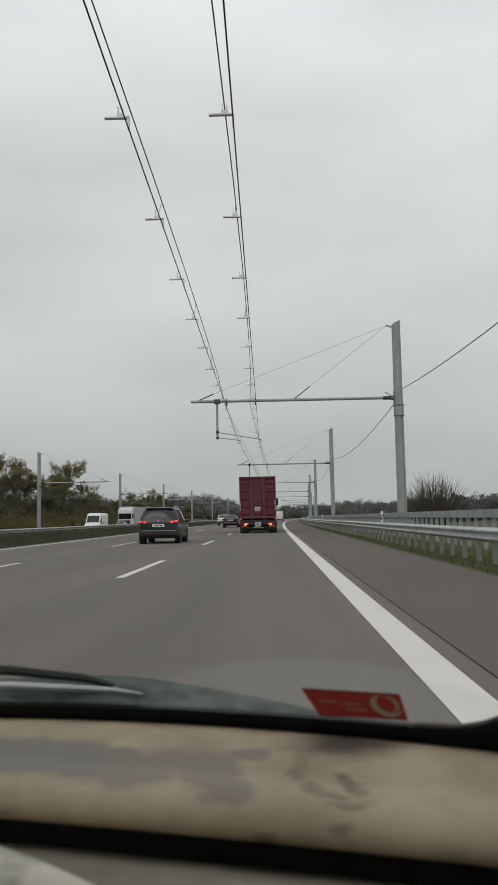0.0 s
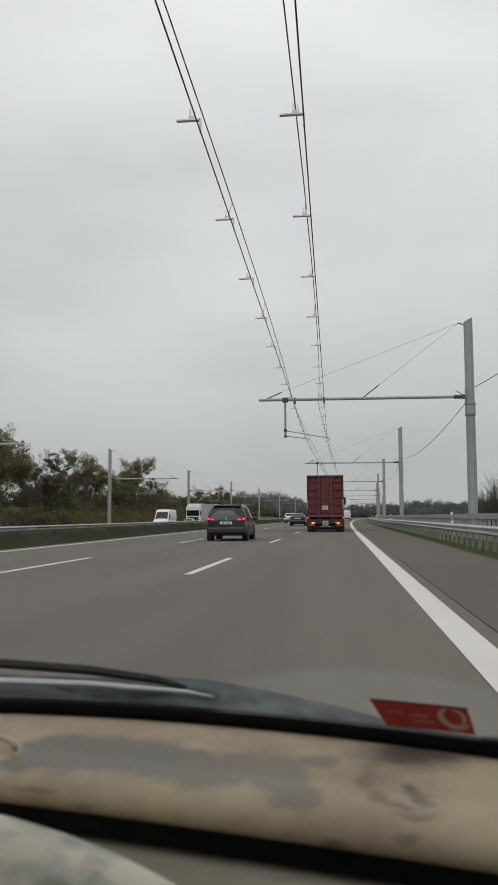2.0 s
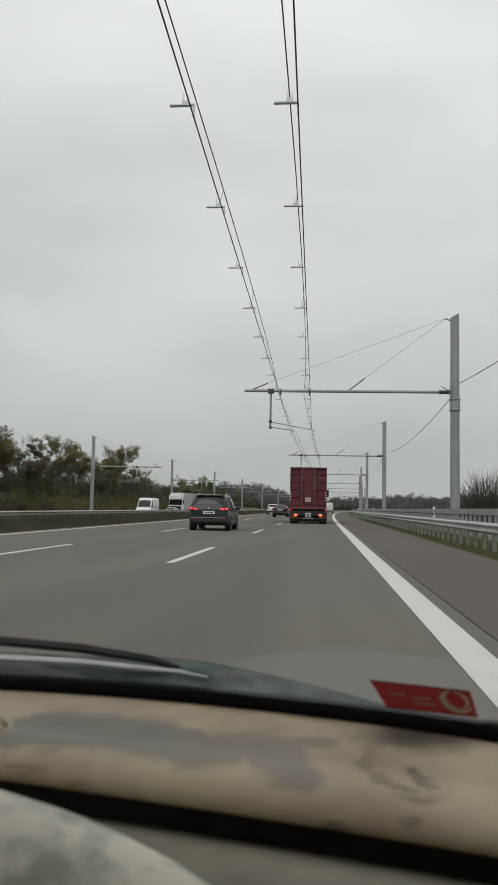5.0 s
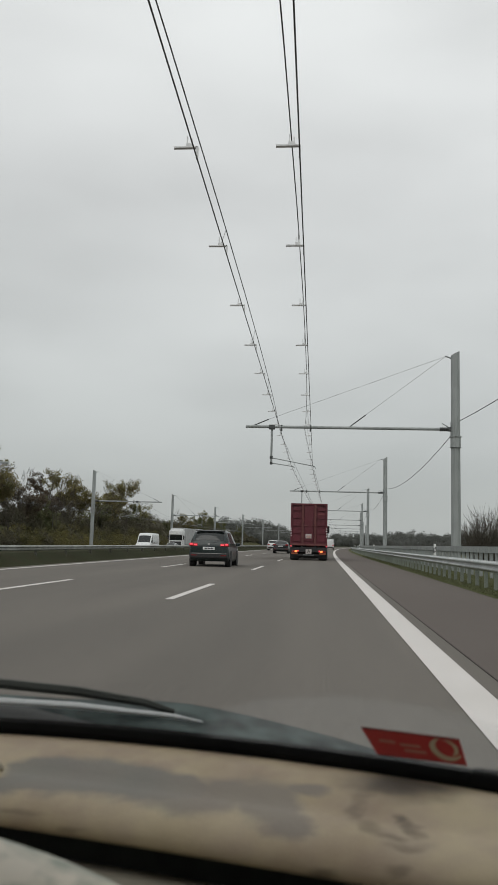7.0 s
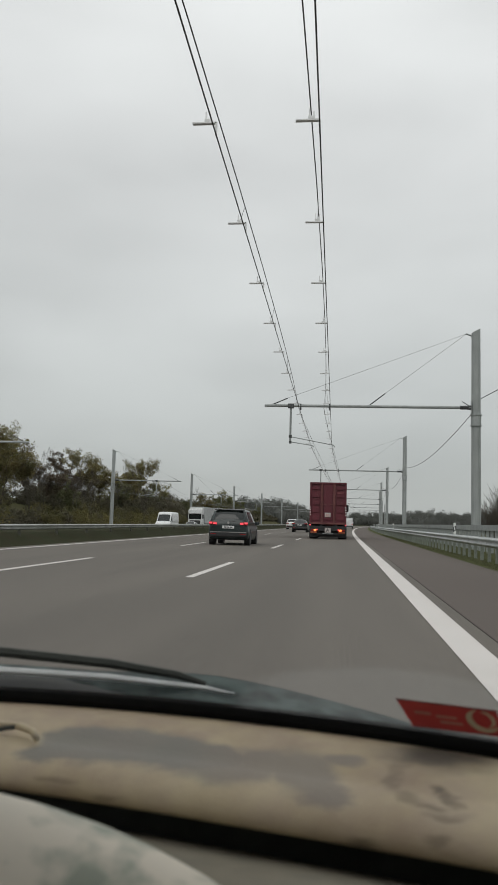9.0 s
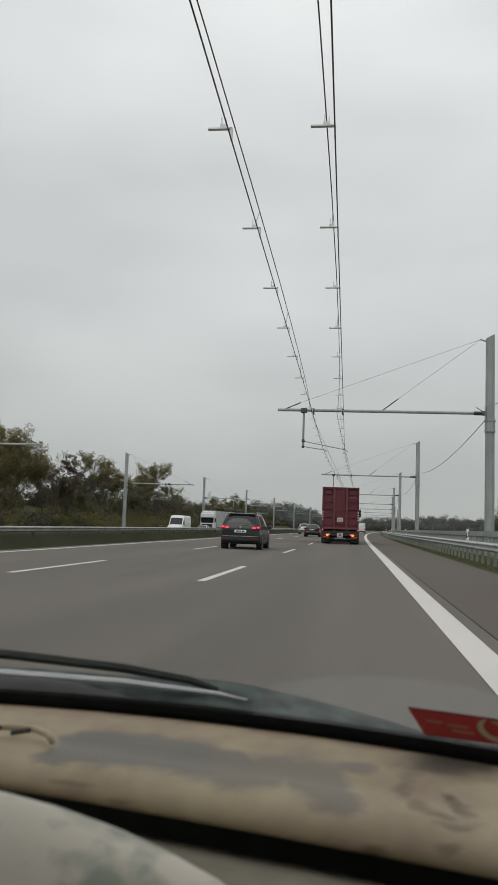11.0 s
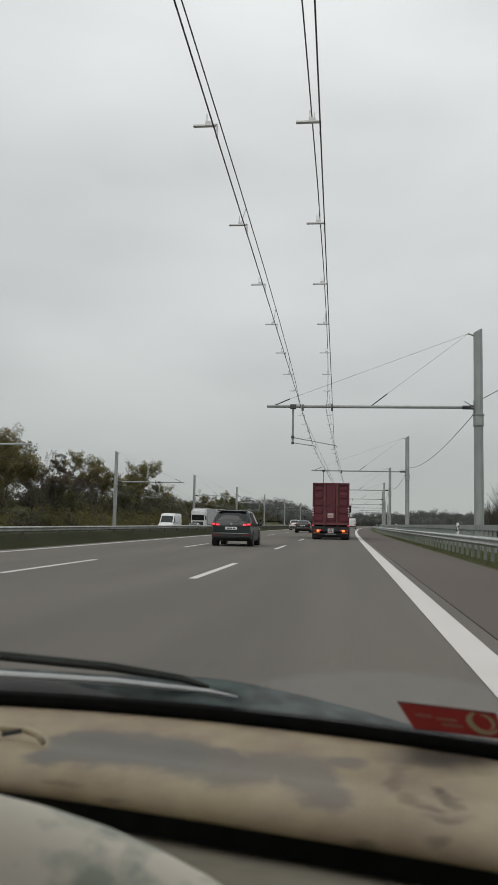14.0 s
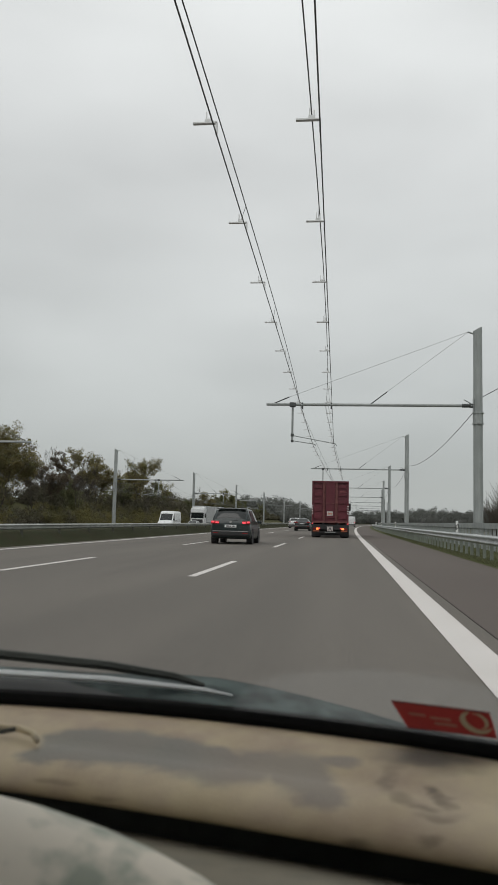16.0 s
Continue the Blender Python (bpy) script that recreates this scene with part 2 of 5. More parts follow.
f_tc, f_map, f_len, f_mr, f_noise, f_add, f_df, f_mix = [fn_.new("ShaderNode" + k) for k in ("TexCoord", "Mapping", "VectorMath", "MapRange", "TexNoise", "Math", "BsdfTranslucent", "MixShader")]
f_map.vector_type = "TEXTURE"
f_map.inputs["Location"].default_value, f_map.inputs["Scale"].default_value = (0.062, 0, 0.868), (0.185, 1000, 0.056)
fl_.new(f_tc.outputs["Object"], f_map.inputs[0])
f_len.operation = "LENGTH"
fl_.new(f_map.outputs[0], f_len.inputs[0])
f_noise.inputs["Scale"].default_value, f_noise.inputs["Detail"].default_value = 30, 4
fl_.new(f_tc.outputs["Object"], f_noise.inputs["Vector"])
f_add.operation = "MULTIPLY_ADD"
f_add.inputs[1].default_value = 0.16
fl_.new(f_noise.outputs[0], f_add.inputs[0])
fl_.new(f_len.outputs["Value"], f_add.inputs[2])
f_mr.interpolation_type = "SMOOTHSTEP"
for k, v in zip(("From Min", "From Max", "To Min", "To Max"), (0.92, 1.08, 0.11, 0.0)):
    f_mr.inputs[k].default_value = v
fl_.new(f_add.outputs[0], f_mr.inputs[0])
f_df.inputs[0].default_value = (0.75, 0.76, 0.75, 1)
fl_.new(f_mr.outputs[0], f_mix.inputs[0])
fl_.new(fn_["Transparent BSDF"].outputs[0], f_mix.inputs[1])
fl_.new(f_df.outputs[0], f_mix.inputs[2])
fl_.new(f_mix.outputs[0], fn_["Material Output"].inputs[0])
PANE_BACK = glass_mat("windscreen_outer_face", (1.0, 1.0, 1.0), 1.0)


def dash_mat():
    """Beige vinyl with rubbed grey patches of their own shapes."""
    m = mat("worn_beige_vinyl", (0.540, 0.446, 0.292), (0.455, 0.362, 0.258), 21, 0.62, bump=0.07, bump_scale=260, big=(9.0, (0.80, 0.76, 0.74)), contrast=(0.36, 0.62), big_range=(0.40, 0.64))
    n, l = m.node_tree.nodes, m.node_tree.links
    b = n["Principled BSDF"]
    base = b.inputs["Base Color"].links[0].from_socket
    tc = n.new("ShaderNodeTexCoord")
    wob = n.new("ShaderNodeTexNoise")
    wob.inputs["Scale"].default_value, wob.inputs["Detail"].default_value = 26, 5
    # mask coordinates: y sheared by z along the camera's view of the rounded edge
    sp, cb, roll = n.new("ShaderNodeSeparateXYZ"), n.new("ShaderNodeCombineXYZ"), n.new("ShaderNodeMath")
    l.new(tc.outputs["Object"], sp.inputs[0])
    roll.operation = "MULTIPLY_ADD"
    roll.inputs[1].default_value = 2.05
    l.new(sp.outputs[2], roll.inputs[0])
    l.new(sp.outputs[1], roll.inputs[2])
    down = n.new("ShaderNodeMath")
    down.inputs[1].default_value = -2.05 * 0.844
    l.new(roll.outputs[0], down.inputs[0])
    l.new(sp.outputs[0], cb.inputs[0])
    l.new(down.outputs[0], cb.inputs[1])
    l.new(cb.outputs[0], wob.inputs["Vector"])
    sub = n.new("ShaderNodeVectorMath")
    sub.operation = "MULTIPLY_ADD"
    sub.inputs[1].default_value, sub.inputs[2].default_value = (0.040, 0.046, 0), (-0.020, -0.023, 0)
    l.new(wob.outputs["Color"], sub.inputs[0])
    add = n.new("ShaderNodeVectorMath")
    l.new(cb.outputs[0], add.inputs[0])
    l.new(sub.outputs[0], add.inputs[1])

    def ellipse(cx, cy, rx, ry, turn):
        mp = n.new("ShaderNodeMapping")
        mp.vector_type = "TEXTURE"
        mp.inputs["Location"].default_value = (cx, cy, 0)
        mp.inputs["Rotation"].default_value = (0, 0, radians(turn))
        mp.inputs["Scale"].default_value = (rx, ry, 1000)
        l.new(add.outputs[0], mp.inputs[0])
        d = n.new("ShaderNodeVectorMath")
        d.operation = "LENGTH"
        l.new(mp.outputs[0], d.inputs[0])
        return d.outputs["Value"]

    def fade(value, lo, hi, top):
        r = n.new("ShaderNodeMapRange")
        r.interpolation_type = "SMOOTHSTEP"
        for k, v in zip(("From Min", "From Max", "To Min", "To Max"), (lo, hi, top, 0.0)):
            r.inputs[k].default_value = v
        l.new(value, r.inputs[0])
        return r.outputs[0]

    def most(a, c):
        x = n.new("ShaderNodeMath")
        x.operation = "MAXIMUM"
        l.new(a, x.inputs[0])
        l.new(c, x.inputs[1])
        return x.outputs[0]

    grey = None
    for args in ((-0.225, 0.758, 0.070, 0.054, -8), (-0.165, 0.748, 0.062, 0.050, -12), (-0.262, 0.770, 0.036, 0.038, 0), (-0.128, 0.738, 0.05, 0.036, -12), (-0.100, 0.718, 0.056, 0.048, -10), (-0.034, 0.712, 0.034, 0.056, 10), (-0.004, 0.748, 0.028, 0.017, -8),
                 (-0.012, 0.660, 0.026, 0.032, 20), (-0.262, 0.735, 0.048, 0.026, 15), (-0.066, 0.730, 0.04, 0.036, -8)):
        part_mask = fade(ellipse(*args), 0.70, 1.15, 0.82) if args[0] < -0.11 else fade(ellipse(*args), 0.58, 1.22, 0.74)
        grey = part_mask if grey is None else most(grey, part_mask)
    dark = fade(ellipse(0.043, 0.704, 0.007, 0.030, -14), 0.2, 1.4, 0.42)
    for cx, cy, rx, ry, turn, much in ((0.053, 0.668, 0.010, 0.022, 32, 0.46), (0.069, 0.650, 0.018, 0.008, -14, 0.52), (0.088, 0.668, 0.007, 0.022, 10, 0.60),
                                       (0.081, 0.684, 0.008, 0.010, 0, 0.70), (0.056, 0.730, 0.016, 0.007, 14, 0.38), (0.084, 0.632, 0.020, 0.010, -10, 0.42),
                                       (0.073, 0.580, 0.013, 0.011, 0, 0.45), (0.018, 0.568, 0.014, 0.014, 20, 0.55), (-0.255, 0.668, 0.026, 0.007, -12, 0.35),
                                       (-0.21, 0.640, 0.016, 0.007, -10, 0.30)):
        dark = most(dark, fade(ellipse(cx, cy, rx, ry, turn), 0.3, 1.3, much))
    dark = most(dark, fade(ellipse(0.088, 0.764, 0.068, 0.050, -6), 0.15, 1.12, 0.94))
    mx = n.new("ShaderNodeMix")
    mx.data_type = "RGBA"
    tone, tmix = n.new("ShaderNodeTexNoise"), n.new("ShaderNodeMix")
    tone.inputs["Scale"].default_value, tone.inputs["Detail"].default_value = 17, 5
    l.new(cb.outputs[0], tone.inputs["Vector"])
    tmix.data_type = "RGBA"
    tmix.inputs[6].default_value, tmix.inputs[7].default_value = (0.178, 0.184, 0.168, 1), (0.208, 0.184, 0.167, 1)
    tr = n.new("ShaderNodeMapRange")
    tr.inputs["From Min"].default_value, tr.inputs["From Max"].default_value = 0.36, 0.64
    l.new(tone.outputs[0], tr.inputs[0])
    along, both = n.new("ShaderNodeMapRange"), n.new("ShaderNodeMath")
    along.inputs["From Min"].default_value, along.inputs["From Max"].default_value = -0.16, -0.07
    along.inputs["To Min"].default_value = 0.15
    l.new(sp.outputs[0], along.inputs[0])
    both.operation = "MULTIPLY_ADD"
    both.use_clamp = True
    both.inputs[1].default_value = 0.35
    l.new(tr.outputs[0], both.inputs[0])
    l.new(along.outputs[0], both.inputs[2])
    l.new(both.outputs[0], tmix.inputs[0])
    l.new(tmix.outputs[2], mx.inputs[7])
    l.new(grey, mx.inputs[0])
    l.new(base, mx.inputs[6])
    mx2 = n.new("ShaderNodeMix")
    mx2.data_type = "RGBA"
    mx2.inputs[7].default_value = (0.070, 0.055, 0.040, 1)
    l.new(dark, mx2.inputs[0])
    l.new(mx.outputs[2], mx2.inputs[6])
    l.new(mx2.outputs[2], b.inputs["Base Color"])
    return m


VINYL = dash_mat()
HOOD = mat("pale_worn_hood_vinyl", (0.66, 0.60, 0.495), (0.58, 0.54, 0.455), 9, 0.6, big=(15.0, (0.47, 0.55, 0.53)), big_range=(0.49, 0.59))
LOWER = mat("brown_grey_plastic", (0.255, 0.228, 0.172), (0.185, 0.168, 0.130), 18, 0.7, big=(6.0, (0.8, 0.78, 0.74)))
VINYL_PLAIN = mat("beige_vinyl", (0.39, 0.355, 0.285), (0.32, 0.305, 0.26), 7, 0.6, bump=0.12, bump_scale=240, big=(11.0, (0.62, 0.68, 0.70)))


# ---------------------------------------------------------------- mesh helpers
def link(name, bm, material, smooth=False):
    me = bpy.data.meshes.new(name)
    bmesh.ops.recalc_face_normals(bm, faces=bm.faces[:])
    bm.to_mesh(me)
    bm.free()
    if smooth:
        me.polygons.foreach_set("use_smooth", [True] * len(me.polygons))
    if material:
        me.materials.append(material)
    return new(name, me)


def part(name, bm, material, parent, label="", smooth=False):
    ob = link(name, bm, material, smooth)
    ob.parent = parent
    if label:
        tagged(ob, label)
    return ob


def shared(name, me, parent, at, turn=0.0):
    """A piece on a mesh that others use too."""
    ob = new(name, me)
    ob.parent = parent
    ob.matrix_basis = pose(*at, 0, 0, turn)
    return ob


def raw_mesh(name, verts, faces, material, smooth=False):
    me = bpy.data.meshes.new(name)
    me.from_pydata([tuple(v) for v in verts], [], [tuple(f) for f in faces])
    me.validate()
    if smooth:
        me.polygons.foreach_set("use_smooth", [True] * len(me.polygons))
    me.materials.append(material)
    return me


def box(bm, c, s, bevel=0.0, m=None):
    r = bmesh.ops.create_cube(bm, size=1.0)
    vs = r["verts"]
    bmesh.ops.scale(bm, vec=s, verts=vs)
    if bevel:
        es = list({e for v in vs for e in v.link_edges})
        r2 = bmesh.ops.bevel(bm, geom=es, offset=bevel, segments=2, affect="EDGES", profile=0.6)
        vs = list({v for f in r2["faces"] for v in f.verts} | {v for v in vs if v.is_valid})
    if m is not None:
        bmesh.ops.transform(bm, matrix=m, verts=vs)
    bmesh.ops.translate(bm, vec=c, verts=vs)
    return bm


def boxed(c, s, bevel=0.0, m=None):
    return box(bmesh.new(), c, s, bevel, m)


def tube(bm, pts, radii, sides=8, caps=True):
    """A tube through points; radii: one, or one a point."""
    pts = [Vector(p) for p in pts]
    if not isinstance(radii, (list, tuple)):
        radii = [radii] * len(pts)
    rings = []
    for i, p in enumerate(pts):
        d = (pts[min(i + 1, len(pts) - 1)] - pts[max(i - 1, 0)]).normalized()
        up = Vector((0, 0, 1)) if abs(d.z) < 0.95 else Vector((1, 0, 0))
        a = d.cross(up).normalized()
        b = a.cross(d)
        rings.append([bm.verts.new(p + radii[i] * (math.cos(q) * a + math.sin(q) * b)) for q in (2 * math.pi * k / sides for k in range(sides))])
    for r0, r1 in zip(rings, rings[1:]):
        for k in range(sides):
            bm.faces.new((r0[k], r0[(k + 1) % sides], r1[(k + 1) % sides], r1[k]))
    if caps:
        bm.faces.new(rings[0][::-1])
        bm.faces.new(rings[-1])
    return bm


def tubed(pts, radii, sides=8):
    return tube(bmesh.new(), pts, radii, sides)


def grid(fn, nu, nv, bm=None, close_u=False):
    """A sheet from fn(i, j), i of nu, j of nv."""
    bm = bm or bmesh.new()
    vs = [[bm.verts.new(fn(i, j)) for j in range(nv)] for i in range(nu)]
    for i in range(nu if close_u else nu - 1):
        for j in range(nv - 1):
            a, b = vs[i], vs[(i + 1) % nu]
            try:
                bm.faces.new((a[j], b[j], b[j + 1], a[j + 1]))
            except ValueError:
                pass
    return bm


def thing(name, label, category, group="", at=(0, 0, 0), turn=0.0, kind=""):
    ob = new(name)
    ob.matrix_basis = pose(*at, 0, 0, turn)
    return tagged(ob, label, category, group, kind)


def bend(y):
    """The motorway's slow right-hand curve."""
    return max(0.0, y - 50.0) ** 2 / 10000.0


STATIONS = [-60, -30, -10, 0, 10, 20, 30, 40, 50, 60, 75, 90, 110, 130, 150, 175, 200, 230, 260, 300, 340, 380, 430, 480, 540, 600]


def ribbon(x0, x1, z0, z1=None, y0=-60, y1=600, bm=None, thick=0.0):
    """A strip of the motorway between two lateral lines."""
    z1 = z0 if z1 is None else z1
    ys = [y0] + [y for y in STATIONS if y0 < y < y1] + [y1]
    bm = bm or bmesh.new()
    sec = [(x0, z0), (x1, z1)]
    if thick:
        sec += [(x1, z1 - thick), (x0, z0 - thick)]
    return grid(lambda i, j: (sec[i % len(sec)][0] + bend(ys[j]), ys[j], sec[i % len(sec)][1]), len(sec), len(ys), bm, close_u=thick > 0)


def sweep(section, y0, y1, bm=None, closed=True):
    """A profile (x, z) drawn along the motorway."""
    ys = [y0] + [y for y in STATIONS if y0 < y < y1] + [y1]
    return grid(lambda i, j: (section[i][0] + bend(ys[j]), ys[j], section[i][1]), len(section), len(ys), bm, close_u=closed)


# ---------------------------------------------------------------- ground and road
OPP = -0.6   # level of the opposite carriageway
gbm = bmesh.new()
gx = [-2500, -900, -300, -120, -60, -36, -33, -31.5, -16.2, -15.2, -12.4, -11.2, 3.9, 8.5, 12, 20, 60, 160, 500, 2500]
gz = [-2, -1.6, -1.4, -1.3, -1.25, -1.2, OPP - 0.06, OPP - 0.08, OPP - 0.08, -0.9, -0.16, -0.08, -0.08, -0.10, -0.5, -0.9, -1.0, -1.2, -1.6, -2.0]
gy = [-400, -120] + STATIONS + [900, 1600, 3500]
grid(lambda i, j: (gx[i] + (bend(min(gy[j], 600)) if abs(gx[i]) < 200 else 0), gy[j], gz[i]), len(gx), len(gy), gbm)
ground = tagged(link("ground", gbm, FIELD), "dull green and brown fields beside the motorway", "ground", kind="structure")

road = tagged(link("road", ribbon(-11.1, 1.441, 0.0, thick=0.25), ASPHALT), "grey-brown asphalt motorway lanes", "road", kind="structure")
shoulder = tagged(link("hard_shoulder", ribbon(1.451, 3.85, 0.0, -0.02, thick=0.25), ASPHALT_OLD), "darker brownish asphalt hard shoulder beside the edge line", "road", kind="structure")
opp_road = tagged(link("opposite_road", ribbon(-31.3, -16.3, OPP, thick=0.2), ASPHALT), "grey asphalt opposite carriageway behind the median", "road", kind="structure")
verge = tagged(link("verge", ribbon(3.85, 8.4, -0.015, 0.03), GRASS), "short green grass verge under the guard rails", "verge", kind="structure")
median = tagged(link("median", sweep([(-11.1, -0.02), (-11.5, 0.14), (-11.95, 0.42), (-12.4, 0.50), (-13.0, 0.50), (-13.7, 0.32), (-14.3, -0.1), (-15.3, -0.52), (-16.32, -0.62)], -60, 600, closed=False), MEDIAN, True), "dark grassy median between the carriageways", "median", kind="structure")
part("sealed_joint", ribbon(1.441, 1.451, 0.005), TAR, road, "thin black sealed joint")
part("edge_line", ribbon(0.955, 1.265, 0.005), PAINT, road, "broad white painted edge line")
part("edge_line", ribbon(-10.55, -10.33, 0.005), PAINT, road, "white painted edge line beside the median")
part("edge_line", ribbon(-17.3, -17.05, OPP + 0.005), PAINT, opp_road)
part("edge_line", ribbon(-28.4, -28.1, OPP + 0.005), PAINT, opp_road)


def dashes(x, z, w, y0, y1, parent, phase=15.0):
    start = phase + 18 * math.floor((y0 - phase) / 18)
    rest = bmesh.new()
    y = start
    while y < y1:
        if y < 200:
            part("lane_dash", ribbon(x - w / 2, x + w / 2, z + 0.005, y0=y, y1=y + 6), PAINT, parent)
        else:
            ribbon(x - w / 2, x + w / 2, z + 0.005, y0=y, y1=y + 6, bm=rest)
        y += 18
    tagged(part("lane_dashes_far_off", rest, PAINT, parent), kind="stuff")


dashes(-2.80, 0.0, 0.16, -21, 480, road)
dashes(-6.52, 0.0, 0.16, -21, 480, road)
dashes(-24.4, OPP, 0.15, 33, 400, opp_road)
dashes(-20.8, OPP, 0.15, 33, 400, opp_road)

# grass blades along the verge
rng = random.Random(3)


def blades(name, x0, x1, y0, y1, z, count, h, material, label):
    v, f = [], []
    for _ in range(count):
        y = y0 + (y1 - y0) * rng.random() ** 1.6
        x = rng.uniform(x0, x1)
        a, hh, w = rng.uniform(0, 6.28), h * rng.uniform(0.4, 1.25), 0.006 + 0.012 * rng.random()
        dx, dy = math.cos(a) * w, math.sin(a) * w
        lx, ly = rng.uniform(-0.6, 0.6) * hh, rng.uniform(-0.6, 0.6) * hh
        n = len(v)
        bx = x + bend(y)
        v += [(bx - dx, y - dy, z), (bx + dx, y + dy, z), (bx + lx, y + ly, z + hh)]
        f.append((n, n + 1, n + 2))
    return tagged(new(name, raw_mesh(name, v, f, material)), label, "grass", kind="stuff")


blades("verge_grass_blades", 3.9, 7.4, 12, 90, -0.01, 34000, 0.042, BLADE, "short green and straw-coloured grass on the verge")
blades("median_grass_blades", -13.0, -12.4, 18, 110, 0.48, 7000, 0.16, BRUSH, "rough dark grass on the median")


# ---------------------------------------------------------------- guard rails
def w_beam(x, top, side, h=0.31):
    """The closed profile of a W-beam; side: +1 with its waves towards +x."""
    wave = [(0.0, 0), (0.012, 0.02), (0.075, 0.055), (0.08, 0.085), (0.02, 0.13), (0.015, 0.155), (0.02, 0.18), (0.08, 0.225), (0.075, 0.255), (0.012, 0.29), (0.0, 0.31)]
    front = [(x + side * a, top - b * h / 0.31) for a, b in wave]
    back = [(x + side * (a - 0.012), top - b * h / 0.31) for a, b in reversed(wave)]
    return front + back


def c_post(h, material, name):
    """A rolled channel post, standing on its origin."""
    bm = bmesh.new()
    box(bm, (0, 0, h / 2 - 0.15), (0.10, 0.006, h + 0.3))
    box(bm, (-0.047, 0.03, h / 2 - 0.15), (0.006, 0.054, h + 0.3))
    box(bm, (0.047, 0.03, h / 2 - 0.15), (0.006, 0.054, h + 0.3))
    me = bpy.data.meshes.new(name)
    bm.to_mesh(me)
    bm.free()
    me.materials.append(material)
    return me


def guard_rail(name, label, x, base, top, side, material, step, y0, y1, near, post_mat, h=0.31):
    ob = thing(name, label, "guard rail")
    part("rail_beam", sweep(w_beam(x, top, side, h), y0, y1), material, ob)
    me = c_post(top - base - 0.03, post_mat, "post")
    y, far = y0 + 1.0, bmesh.new()
    while y < y1:
        px = x - side * 0.075 + bend(y)
        if near[0] <= y < near[1]:
            shared("post", me, ob, (px, y, base), 0)
        else:
            box(far, (px, y, (top + base) / 2 - 0.05), (0.10, 0.05, top - base))
        y += step
    tagged(part("posts_far_off", far, post_mat, ob), kind="stuff")
    return ob


guard_rail("guard_rail", "galvanised W-beam guard rail on posts along the grass verge", 4.50, 0.0, 0.76, -1, RAIL, 1.33, -8, 470, (6, 120), RAIL_POST)
guard_rail("guard_rail", "weathered grey guard rail along the grassy median", -11.75, -0.02, 0.75, 1, OLD_RAIL, 4.0, -8, 470, (14, 150), OLD_POST, 0.22)
guard_rail("guard_rail", "weathered grey guard rail facing the opposite carriageway", -14.2, -0.35, 0.52, -1, OLD_RAIL, 2.0, -8, 470, (20, 150), OLD_POST, 0.24)

fence = thing("safety_barrier", "grey steel bridge barrier with a box top rail and close posts", "barrier")
part("top_rail", sweep([(6.12, 1.17), (6.28, 1.17), (6.28, 0.93), (6.12, 0.93)], -8, 470), STEEL, fence)
part("lower_rail", sweep([(6.16, 0.62), (6.24, 0.62), (6.24, 0.50), (6.16, 0.50)], -8, 470), STEEL, fence)
fence_post = bpy.data.meshes.new("post")
fb = boxed((0, 0, 0.44), (0.12, 0.10, 1.0), 0.012)
fb.to_mesh(fence_post)
fb.free()
fence_post.materials.append(STEEL)
fy, far_posts = -7.0, bmesh.new()
while fy < 470:
    if 8 < fy < 150:
        shared("post", fence_post, fence, (6.2 + bend(fy), fy, 0.0))
    else:
        box(far_posts, (6.2 + bend(fy), fy, 0.44), (0.12, 0.10, 1.0))
    fy += 1.0
tagged(part("posts_far_off", far_posts, STEEL, fence), kind="stuff")


def delineator():
    ob = thing("delineator_post", "white plastic roadside post with a slanted black band", "delineator post", "roadside posts")
    bm = boxed((0, 0, 0.56), (0.12, 0.055, 1.34), 0.02)
    part("post_body", bm, POST_WHITE, ob)
    b2 = bmesh.new()
    vs = [b2.verts.new(p) for p in ((-0.062, -0.03, 0.80), (0.062, -0.03, 0.88), (0.062, -0.03, 1.10), (-0.062, -0.03, 1.02),
                                    (-0.062, 0.03, 0.80), (0.062, 0.03, 0.88), (0.062, 0.03, 1.10), (-0.062, 0.03, 1.02))]
    for q in ((0, 1, 2, 3), (4, 5, 6, 7), (0, 1, 5, 4), (1, 2, 6, 5), (2, 3, 7, 6), (3, 0, 4, 7)):
        b2.faces.new([vs[k] for k in q])
    part("black_band", b2, INK, ob, "slanted black band")
    part("reflector", boxed((0, -0.034, 0.95), (0.05, 0.008, 0.14)), PLATE, ob)
    return ob


first_post = delineator()
first_post.matrix_basis = pose(5.35, 40, 0.02)
for dy in (50, 100, 150, 200):
    copy_thing(first_post, pose(5.35 + bend(40 + dy), 40 + dy, 0.02))


